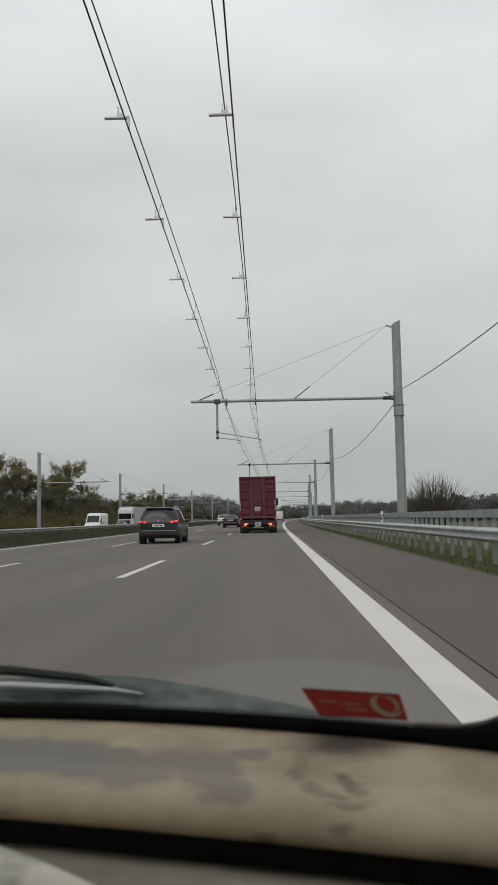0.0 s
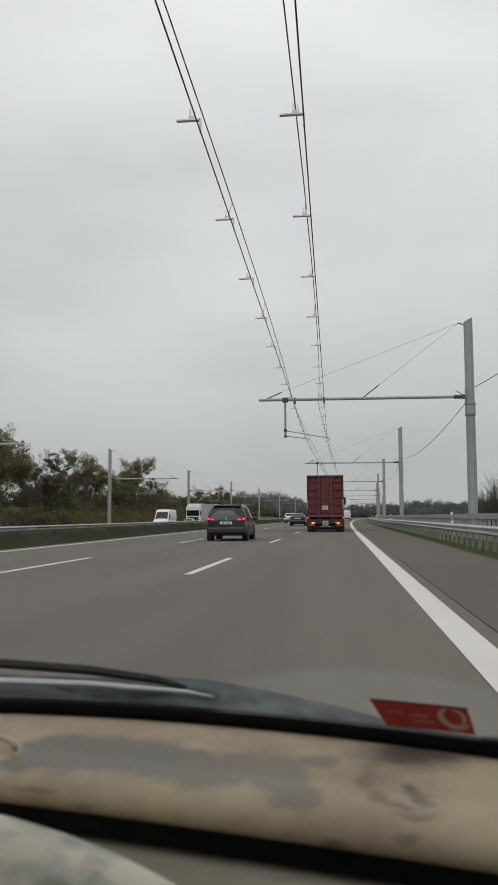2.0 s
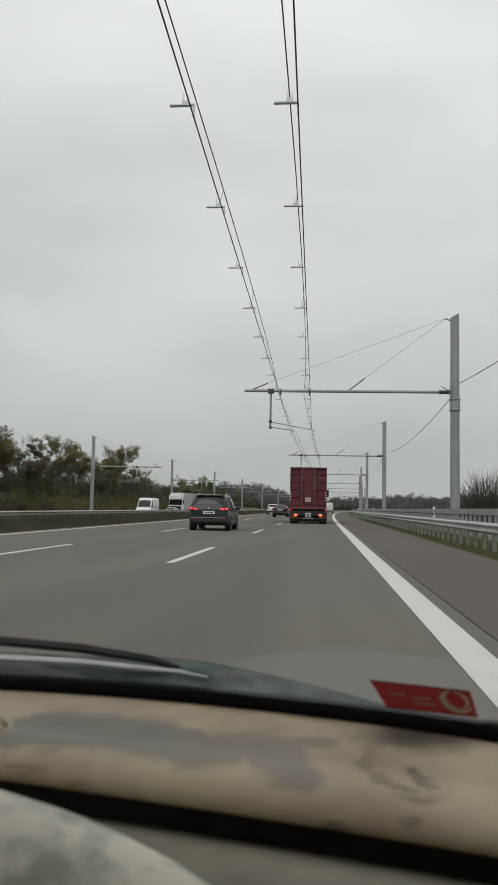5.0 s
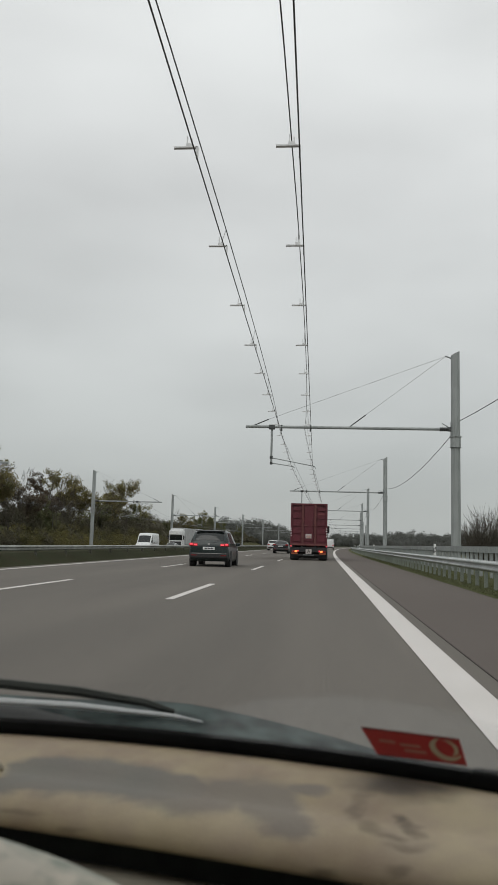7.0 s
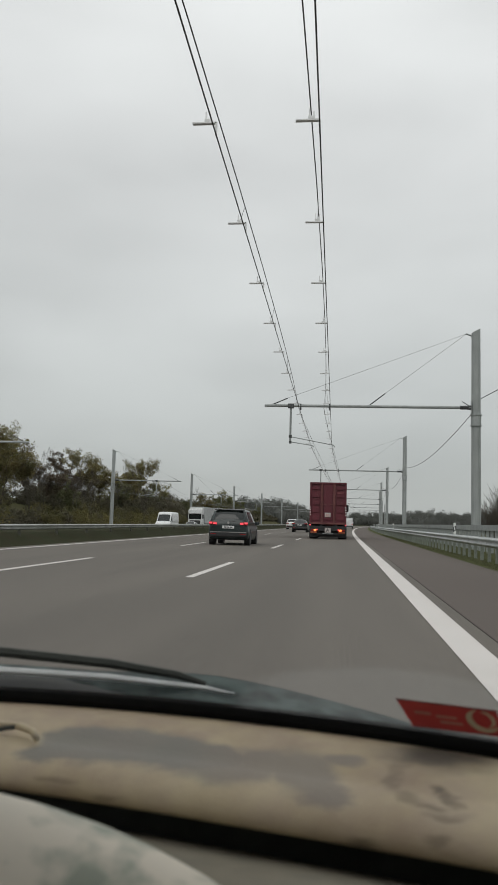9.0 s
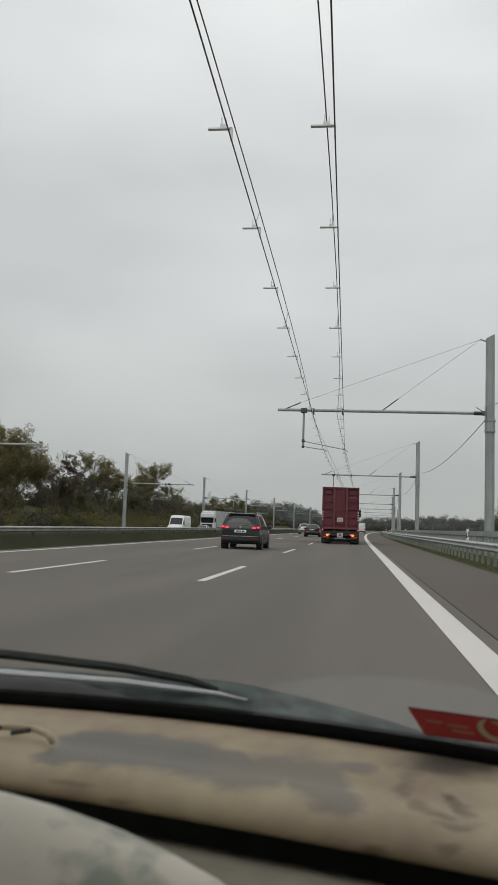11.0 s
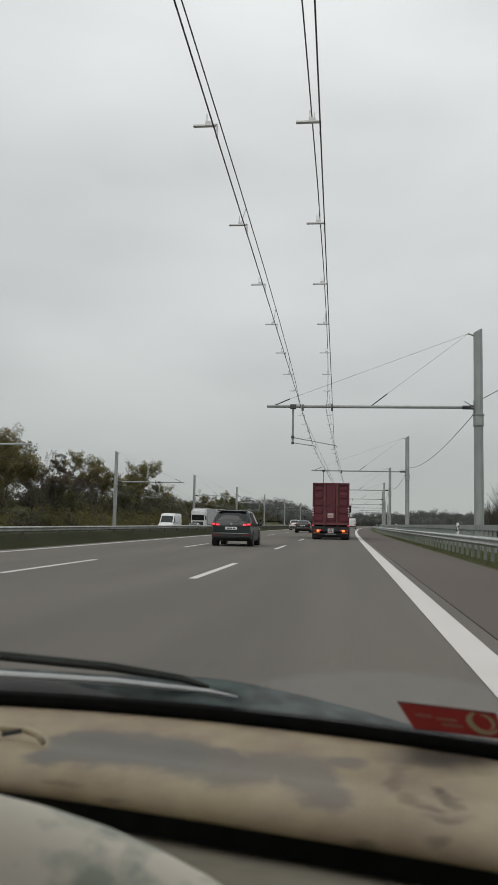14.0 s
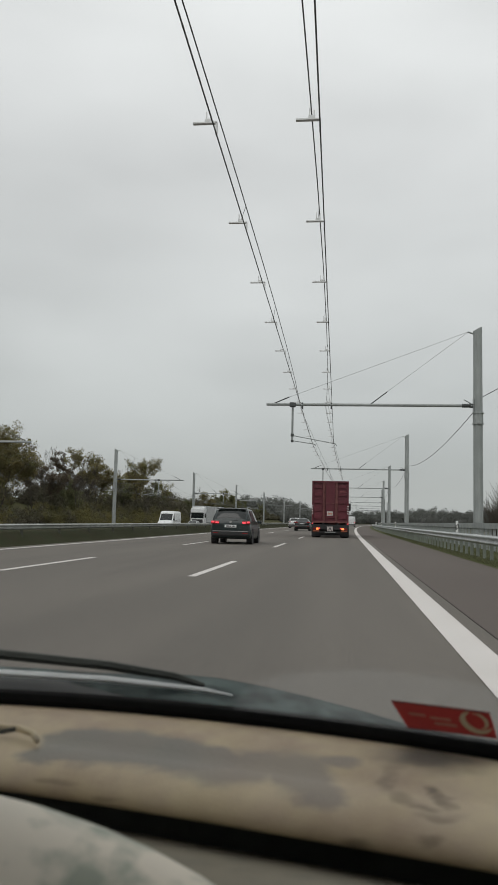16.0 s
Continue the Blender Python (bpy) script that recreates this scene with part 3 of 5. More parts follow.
# ---------------------------------------------------------------- overhead line
def gantry(name, label, reach, side, drop_in, group):
    """A mast with a boom reaching away on the side given; its origin is the mast's foot."""
    ob = thing(name, label, "overhead line mast", group)
    s = side
    mast = bmesh.new()
    prof = [(0.235 * math.cos(a), 0.235 * math.sin(a)) for a in (math.pi * (2 * k + 1) / 12 for k in range(12))]
    zs = (-0.6, 4.0, 8.0, 12.0)
    # a folded tube whose top is cut on the slant
    grid(lambda i, j: (prof[i][0] * (1.16 - 0.04 * j), prof[i][1] * (1 - 0.02 * j), zs[j] - (0.55 * s * prof[i][0] if j == 3 else 0)), len(prof), 4, mast, close_u=True)
    mast.verts.ensure_lookup_table()
    mast.faces.new([mast.verts[i * 4 + 3] for i in range(len(prof))])
    part("mast", mast, STEEL, ob, "galvanised folded steel mast with a slanted top")
    for k in (1, -1):
        part("mast_seam", boxed((k * 0.125, -0.232, 5.7), (0.012, 0.010, 12.3)), STEEL, ob)
    part("side_plate", boxed((s * 0.255, 0, 7.62), (0.014, 0.34, 0.9)), STEEL, ob)
    part("base_plinth", boxed((0, 0, -0.05), (0.7, 0.7, 0.5), 0.03), STEEL, ob)
    sleeve = bmesh.new()
    tube(sleeve, [(0, 0, 6.62), (0, 0, 7.22)], 0.285, 12)
    part("mast_sleeve", sleeve, STEEL, ob, "sleeve where the mast is spliced")
    for zb, wb in ((7.22, 0.34), (6.62, 0.315)):
        part("clamp_band", tubed([(0, 0, zb), (0, 0, zb + 0.05)], wb, 12), STEEL, ob)
    z = 7.66
    part("boom", tubed([(s * 0.25, 0, z), (s * (reach - 0.02), 0, z + 0.02), (s * reach, 0, z + 0.02)], [0.085, 0.085, 0.08], 10), STEEL, ob, "round steel boom")
    part("boom_hinge", boxed((s * 0.30, 0, z), (0.24, 0.16, 0.24), 0.03), DARK_STEEL, ob)
    part("insulator", tubed([(s * (0.40 + 0.06 * k), 0, z) for k in range(9)], [0.09, 0.13, 0.09, 0.13, 0.09, 0.13, 0.09, 0.13, 0.09], 8), DARK_STEEL, ob)
    d = drop_in
    part("drop_tube", tubed([(s * d, 0, z + 0.12), (s * d, 0, 5.52)], 0.06, 8), STEEL, ob)
    part("drop_clamp", boxed((s * d, 0, z), (0.34, 0.26, 0.26), 0.03), DARK_STEEL, ob)
    part("arm_clamp", boxed((s * d, 0, 5.92), (0.17, 0.17, 0.16), 0.02), DARK_STEEL, ob)
    part("arm_clamp", boxed((s * d, 0, 5.58), (0.15, 0.15, 0.14), 0.02), DARK_STEEL, ob)
    part("registration_arm", tubed([(s * d, 0, 5.90), (s * (d - 2.45), 0, 5.45), (s * (d - 2.52), 0, 5.33)], 0.028, 6), STEEL, ob)
    part("registration_arm", tubed([(s * d, 0, 5.60), (s * (d - 1.25), 0, 5.42), (s * (d - 1.33), 0, 5.33)], 0.028, 6), STEEL, ob)
    for a in (d - 0.55, d - 2.2):
        part("wire_hanger", boxed((s * a, 0, z - 0.05), (0.10, 0.16, 0.36), 0.02), DARK_STEEL, ob)
    part("stay_bracket", tubed([(s * 0.15, 0, 11.7), (s * 0.55, 0, 11.85)], 0.045, 6), STEEL, ob)
    for a in (reach - 0.4, reach * 0.5):
        part("stay_rope", tubed([(s * 0.52, 0, 11.84), (s * (a - 0.9), 0, z + 0.12 + 0.9 * (11.84 - z) / a)], 0.008, 5), ROPE, ob)
        part("stay_turnbuckle", tubed([(s * (a - 0.9), 0, z + 0.12 + 0.9 * (11.84 - z) / a), (s * a, 0, z + 0.06)], 0.035, 6), DARK_STEEL, ob)
    part("cable_bracket", tubed([(s * 0.1, 0, 7.6), (s * 0.75, 0, 8.0)], 0.03, 6), STEEL, ob)
    return ob


SPAN, FIRST = 56.0, 46.0
R_MAST, L_MAST = 7.3, -33.2
mast_r = gantry("overhead_gantry", "tall galvanised steel mast with a boom over the lane", 11.8, -1, 10.3, "overhead masts")
mast_r.matrix_basis = pose(R_MAST, FIRST, 0.02)
for k in range(1, 8):
    copy_thing(mast_r, pose(R_MAST + bend(FIRST + SPAN * k), FIRST + SPAN * k, 0.02))
mast_l = gantry("overhead_gantry", "galvanised steel mast with a boom over the opposite carriageway", 10.0, 1, 6.4, "opposite overhead masts")
mast_l.matrix_basis = pose(L_MAST, 58.0, -1.18)
for k in range(1, 8):
    copy_thing(mast_l, pose(L_MAST + bend(58 + SPAN * k), 58 + SPAN * k, -1.18))


def overhead_line(name, label, contact, messenger, z0, first, y0, y1, near, clamp_mat=CLAMP):
    """Two contact wires below two messenger wires, with droppers and wire clamps."""
    ob = thing(name, label, "overhead line")

    def sag(y):
        u = ((y - first) / SPAN) % 1.0
        return 4 * u * (1 - u)

    ys = list(np.arange(y0, y1, 4.0)) + [y1]
    far = bmesh.new()
    for c, m in zip(contact, messenger):
        def stagger(y):
            u = ((y - first) / (2 * SPAN)) % 1.0
            return 0.5 * (2 * u if u < 0.5 else 2 - 2 * u)

        def cx(y):
            return c + stagger(y) + bend(y)

        def mx(y):
            return c + stagger(y) + (m - c - 0.5 * stagger(y)) * (1 - 0.85 * sag(y)) + bend(y)

        def mz(y):
            return z0 + 7.50 - 1.35 * sag(y)
        part("contact_wire", tubed([(cx(y), y, z0 + 5.32) for y in ys], 0.0085, 6), WIRE, ob)
        part("messenger_wire", tubed([(mx(y), y, mz(y)) for y in ys], 0.0085, 6), WIRE, ob)
        k = 0
        y = y0 + 1.3
        while y < min(y1, 330):
            bx = cx(y)
            tgt = far if not near[0] <= y <= near[1] else bmesh.new()
            # the clamp's carrier bar with its two lugs, and the hook down to the wire
            box(tgt, (bx - 0.135, y, z0 + 5.46), (0.27, 0.05, 0.016), 0)
            box(tgt, (bx - 0.135, y + 0.02, z0 + 5.472), (0.27, 0.012, 0.022), 0)
            box(tgt, (bx - 0.004, y, z0 + 5.395), (0.020, 0.05, 0.14), 0)
            box(tgt, (bx - 0.070, y, z0 + 5.51), (0.014, 0.03, 0.10), 0)
            box(tgt, (bx - 0.120, y, z0 + 5.525), (0.012, 0.025, 0.13), 0)
            box(tgt, (bx - 0.095, y, z0 + 5.485), (0.075, 0.05, 0.035), 0)
            if tgt is not far:
                part("wire_clamp", tgt, clamp_mat, ob)
            drop = far if tgt is far else bmesh.new()
            if k % 2 == 0:
                tube(drop, [(mx(y + 1.2), y + 1.2, mz(y + 1.2)), (bx - 0.09, y, z0 + 5.5)], 0.005, 4)
                if drop is not far:
                    part("dropper", drop, ROPE, ob)
            elif drop is not far:
                drop.free()
            k += 1
            y += 3.05
    tagged(part("clamps_far_off", far, clamp_mat, ob), kind="stuff")
    return ob


overhead_line("overhead_line", "pair of dark contact wires below messenger wires with small clamps", (-1.79, -0.64), (-2.57, -1.16), 0.0, FIRST, -8, 440, (2, 110))
overhead_line("overhead_line", "thin dark wires over the opposite carriageway", (-28.1, -26.9), (-27.4, -25.7), -1.18, 58.0, 2, 400, (60, 62), ROPE)

feeder = thing("feeder_cable", "grey feeder cable sagging from mast to mast", "cable")
for k in range(-1, 7):
    ya = FIRST + SPAN * k
    pts = []
    for q in range(13):
        u = q / 12
        y = ya + SPAN * u
        pts.append((R_MAST - 0.30 + 0.58 * u + bend(y), y, 7.25 + 0.95 * u - 4 * 0.8 * u * (1 - u)))
    part("cable_span", tubed(pts, 0.02, 6), ROPE, feeder)

# ---------------------------------------------------------------- vehicles
def wheel(parent, x, y, r, w, side, rim_mat=RIM):
    bm = bmesh.new()
    prof = [(-0.5, 0.62), (-0.5, 0.90), (-0.38, 1.0), (0.38, 1.0), (0.5, 0.90), (0.5, 0.62)]
    n = 24
    grid(lambda i, j: (prof[j][0] * w, math.cos(6.2832 * i / n) * prof[j][1] * r, math.sin(6.2832 * i / n) * prof[j][1] * r), n, len(prof), bm, close_u=True)
    hub = new("wheel")
    hub.parent = parent
    hub.matrix_basis = pose(x, y, r)
    part("tyre", bm, TYRE, hub, smooth=True)
    rb = bmesh.new()
    f = side * 0.36 * w
    tube(rb, [(f * 0.4, 0, 0), (f, 0, 0)], [0.63 * r, 0.60 * r], 20)
    for k in range(5):
        a = 6.2832 * k / 5
        box(rb, (f * 1.12, math.cos(a) * 0.33 * r, math.sin(a) * 0.33 * r), (0.03, 0.13 * r, 0.5 * r), 0, Matrix.Rotation(math.pi / 2 - a, 4, "X") @ Matrix.Identity(4))
    part("rim", rb, rim_mat, hub, smooth=False)
    return hub


def interp(table, y):
    ys = [r[0] for r in table]
    return [float(np.interp(y, ys, [r[k] for r in table])) for k in range(1, len(table[0]))]


def body_point(table, y, v):
    """A point on a car's skin: y from the tail, v from 0 (sill, left) over 0.5 (roof's middle) to 1."""
    half, low, belt, top, roof = interp(table, y)
    u = abs(v - 0.5) * 2
    s = -1 if v < 0.5 else 1
    if u > 0.45:           # flank: from sill to belt
        k = (1 - u) / 0.55
        x = half * (0.93 + 0.07 * math.sin(math.pi * min(1, k * 1.1) ** 0.8))
        z = low + (belt - low) * k
    elif u > 0.22:         # pillar and window
        k = (0.45 - u) / 0.23
        x = half * (1 - k) * 0.985 + roof * k
        z = belt + (top - 0.05 - belt) * k
    else:                  # roof
        k = u / 0.22
        x = roof * k
        z = top - 0.05 * k ** 2.2
    return Vector((s * x, y, z))


def car(name, label, table, length, paint, group="", tail=True, wheels=(0.75, 3.35), r=0.33, glass_y=(), rear_y=(0.10, 0.36), front_y=(2.95, 3.6), rails=False, cat="car", lit=True):
    """A car with its tail at y = 0 and its nose at y = length."""
    ob = thing(name, label, cat, group)
    ys = sorted({row[0] for row in table} | set(np.linspace(0, length, 34)))
    nv = 40
    bm = grid(lambda i, j: body_point(table, ys[i], j / (nv - 1)), len(ys), nv)
    for end in (0, len(ys) - 1):
        bm.verts.ensure_lookup_table()
        bm.faces.new([bm.verts[end * nv + j] for j in range(nv)])
    bm.verts.ensure_lookup_table()
    for i in range(len(ys) - 1):
        bm.faces.new((bm.verts[i * nv], bm.verts[(i + 1) * nv], bm.verts[(i + 1) * nv + nv - 1], bm.verts[i * nv + nv - 1]))
    part("body", bm, paint, ob, smooth=True)
    half = max(row[1] for row in table)

    def patch(pname, y0, y1, v0, v1, material, off=0.008, label2=""):
        def fn(i, j):
            y, v = y0 + (y1 - y0) * i / 8, v0 + (v1 - v0) * j / 8
            p = body_point(table, y, v)
            a = body_point(table, y + 0.02, v) - body_point(table, y - 0.02, v)
            b = body_point(table, y, min(1, v + 0.01)) - body_point(table, y, max(0, v - 0.01))
            nn = b.cross(a)
            nn = nn.normalized() if nn.length > 1e-9 else Vector((0, 0, 1))
            if nn.dot(p - Vector((0, y, 0.6))) < 0:
                nn = -nn
            return p + off * nn
        return part(pname, grid(fn, 9, 9), material, ob, label2, smooth=True)

    for a, b in glass_y:
        patch("side_window", a, b, 0.285, 0.375, WINDOW)
        patch("side_window", a, b, 0.625, 0.715, WINDOW)
    patch("rear_window", rear_y[0], rear_y[1], 0.31, 0.69, WINDOW)
    patch("windscreen", front_y[0], front_y[1], 0.315, 0.685, WINDOW)
    low, belt = interp(table, 0.0)[1], interp(table, 0.0)[2]
    part("rear_bumper", boxed((0, 0.02, low + 0.16), (2 * half * 0.93, 0.16, 0.24), 0.05), BLACK, ob)
    part("bumper_trim", boxed((0, -0.062, low + 0.25), (2 * half * 0.86, 0.012, 0.025)), CHROME, ob)
    part("number_plate", boxed((0, -0.012, low + 0.47), (0.52, 0.02, 0.115), 0.006), PLATE, ob)
    for px, pw in ((-0.13, 0.12), (0.0, 0.09), (0.13, 0.11)):
        part("plate_print", boxed((px, -0.024, low + 0.47), (pw, 0.006, 0.05)), INK, ob)
    part("badge", tubed([(0, -0.03, low + 0.66), (0, 0.0, low + 0.66)], 0.055, 14), CHROME, ob)
    for s in (-1, 1):
        lamp = boxed((s * half * 0.76, 0.045, low + 0.63), (half * 0.40, 0.14, 0.135), 0.025)
        tl = part("tail_lamp", lamp, RED_DULL, ob, "red tail lamp")
        if lit:
            for dx, wide, dz in ((0.655, 0.17, 0.622), (0.865, 0.15, 0.648)):
                part("lamp_core", boxed((s * half * dx, -0.028, low + dz), (half * wide, 0.012, 0.070), 0.004), RED_LAMP, tl, "lit red core")
        part("reflector", boxed((s * half * 0.72, -0.058, low + 0.17), (0.24, 0.012, 0.03)), RED_DULL, ob)
        hl = boxed((s * half * 0.74, length - 0.10, low + 0.42), (half * 0.34, 0.18, 0.13), 0.03)
        part("head_lamp", hl, HEAD_LAMP if group.startswith("oncoming") else PLATE, ob, "lit headlamp" if group.startswith("oncoming") else "")
        mir = bmesh.new()
        box(mir, (s * (half + 0.10), length * 0.60, belt + 0.12), (0.20, 0.12, 0.14), 0.03)
        part("wing_mirror", mir, paint, ob)
    part("front_grille", boxed((0, length - 0.03, low + 0.33), (half * 1.0, 0.08, 0.16), 0.02), BLACK, ob)
    part("front_plate", boxed((0, length + 0.02, low + 0.18), (0.52, 0.02, 0.11)), PLATE, ob)
    if rails:
        for s in (-1, 1):
            top_half = interp(table, 1.6)[4]
            pts = [(s * top_half * 0.93, y, interp(table, y)[3] - 0.035 + (0.05 if 0.7 < y < 2.6 else -0.01)) for y in np.linspace(0.6, 2.7, 9)]
            part("roof_rail", tubed(pts, 0.018, 6), CHROME, ob)
        part("rear_wiper", tubed([(-0.05, 0.05, belt + 0.15), (0.30, 0.055, belt + 0.19)], 0.014, 5), BLACK, ob)
        part("aerial", tubed([(0, 0.75, 1.55), (0, 0.68, 1.64)], [0.02, 0.008], 6), BLACK, ob)
        part("rear_spoiler", boxed((0, 0.36, interp(table, 0.45)[3] - 0.01), (2 * interp(table, 0.6)[4] * 0.95, 0.16, 0.035), 0.012), BLACK, ob)
    for y in wheels:
        for s in (-1, 1):
            wheel(ob, s * (half - 0.11), y, r, 0.22, s)
            arch = bmesh.new()
            tube(arch, [(s * (half - 0.24), y, r), (s * (half + 0.004), y, r)], r * 1.14, 22)
            part("wheel_arch", arch, BLACK, ob)
    return ob


#        y     half  low   belt  top   roof-half
MPV = [(0.0, 0.80, 0.32, 0.86, 0.95, 0.60), (0.05, 0.86, 0.30, 0.94, 1.04, 0.66), (0.12, 0.885, 0.28, 0.97, 1.20, 0.68), (0.25, 0.90, 0.25, 0.98, 1.42, 0.70),
       (0.40, 0.90, 0.24, 0.98, 1.55, 0.69), (0.70, 0.905, 0.22, 0.97, 1.60, 0.68), (2.0, 0.905, 0.21, 0.95, 1.615, 0.67), (2.8, 0.905, 0.21, 0.94, 1.53, 0.64),
       (3.5, 0.90, 0.22, 0.93, 1.05, 0.66), (4.1, 0.86, 0.23, 0.82, 0.90, 0.66), (4.34, 0.78, 0.27, 0.62, 0.70, 0.58)]
SEDAN = [(0.0, 0.78, 0.34, 0.78, 0.90, 0.62), (0.10, 0.85, 0.28, 0.88, 0.98, 0.68), (0.50, 0.89, 0.24, 0.92, 1.06, 0.66), (1.05, 0.895, 0.22, 0.92, 1.38, 0.56),
         (1.60, 0.895, 0.20, 0.91, 1.44, 0.55), (2.4, 0.895, 0.20, 0.90, 1.43, 0.55), (3.2, 0.89, 0.21, 0.89, 1.02, 0.62), (4.2, 0.85, 0.23, 0.76, 0.84, 0.64), (4.55, 0.74, 0.28, 0.58, 0.66, 0.54)]
VAN = [(0.0, 0.93, 0.40, 1.35, 2.48, 0.82), (0.08, 0.97, 0.36, 1.36, 2.56, 0.86), (0.5, 0.985, 0.32, 1.36, 2.60, 0.88), (3.8, 0.985, 0.30, 1.34, 2.60, 0.88), (4.15, 0.98, 0.30, 1.32, 2.50, 0.86), (4.35, 0.98, 0.30, 1.30, 2.28, 0.85),
       (5.05, 0.97, 0.30, 1.24, 1.42, 0.86), (5.6, 0.95, 0.31, 1.08, 1.20, 0.80), (5.86, 0.93, 0.33, 0.92, 1.00, 0.78), (5.95, 0.90, 0.36, 0.80, 0.86, 0.72)]

suv = car("estate_car", "dark grey-green family car with lit red tail lamps and roof rails", MPV, 4.34, GREEN_BLACK, "cars ahead", rails=True,
          glass_y=((0.62, 1.25), (1.32, 2.05), (2.12, 2.80)), front_y=(2.85, 3.45))
suv.matrix_basis = pose(-4.95, 35.5, 0.0)
dark = car("saloon_car", "black saloon car driving far ahead in the middle lane", SEDAN, 4.55, BLACK_CAR, "cars ahead", glass_y=((1.05, 1.7), (1.78, 2.5)), rear_y=(0.55, 1.02), front_y=(2.5, 3.15), wheels=(0.85, 3.55), r=0.31, lit=False)
dark.matrix_basis = pose(-4.9 + bend(92), 92.0, 0.0)
white = car("hatchback_car", "white car driving far ahead in the outer lane", MPV, 4.34, WHITE_CAR, "cars ahead", glass_y=((0.62, 1.25), (1.32, 2.05), (2.12, 2.80)), front_y=(2.85, 3.45), lit=False)
white.matrix_basis = pose(-8.4 + bend(128), 128.0, 0.0)
far_van = car("panel_van", "white van far ahead of the lorry", VAN, 5.95, WHITE_CAR, "cars ahead", glass_y=((4.1, 4.6),), rear_y=(0.01, 0.06), front_y=(4.36, 5.02), wheels=(1.2, 4.7), r=0.34, cat="van")
far_van.matrix_basis = pose(-0.7 + bend(205), 205.0, 0.0)
van = car("panel_van", "white high-roofed van coming the other way with its headlamps lit", VAN, 5.95, WHITE_CAR, "oncoming vehicles", glass_y=((4.1, 4.6),), rear_y=(0.01, 0.06), front_y=(4.36, 5.02), wheels=(1.2, 4.7), r=0.34, cat="van", lit=False)
van.matrix_basis = pose(-22.4 + bend(105), 105.0, OPP, 0, 0, 180)
silver = car("saloon_car", "silver car coming the other way with its headlamps lit", SEDAN, 4.55, SILVER_CAR, "oncoming vehicles", glass_y=((1.05, 1.7), (1.78, 2.5)), rear_y=(0.55, 1.02), front_y=(2.5, 3.15), wheels=(0.85, 3.55), r=0.31, lit=False)
silver.matrix_basis = pose(-22.4 + bend(120), 120.0, OPP, 0, 0, 180)
oncoming = car("hatchback_car", "white car coming the other way behind the guard rail", MPV, 4.34, WHITE_CAR, "oncoming vehicles", glass_y=((0.62, 1.25), (1.32, 2.05), (2.12, 2.80)), front_y=(2.85, 3.45), lit=False)
oncoming.matrix_basis = pose(-18.8 + bend(132), 132.0, OPP, 0, 0, 180)


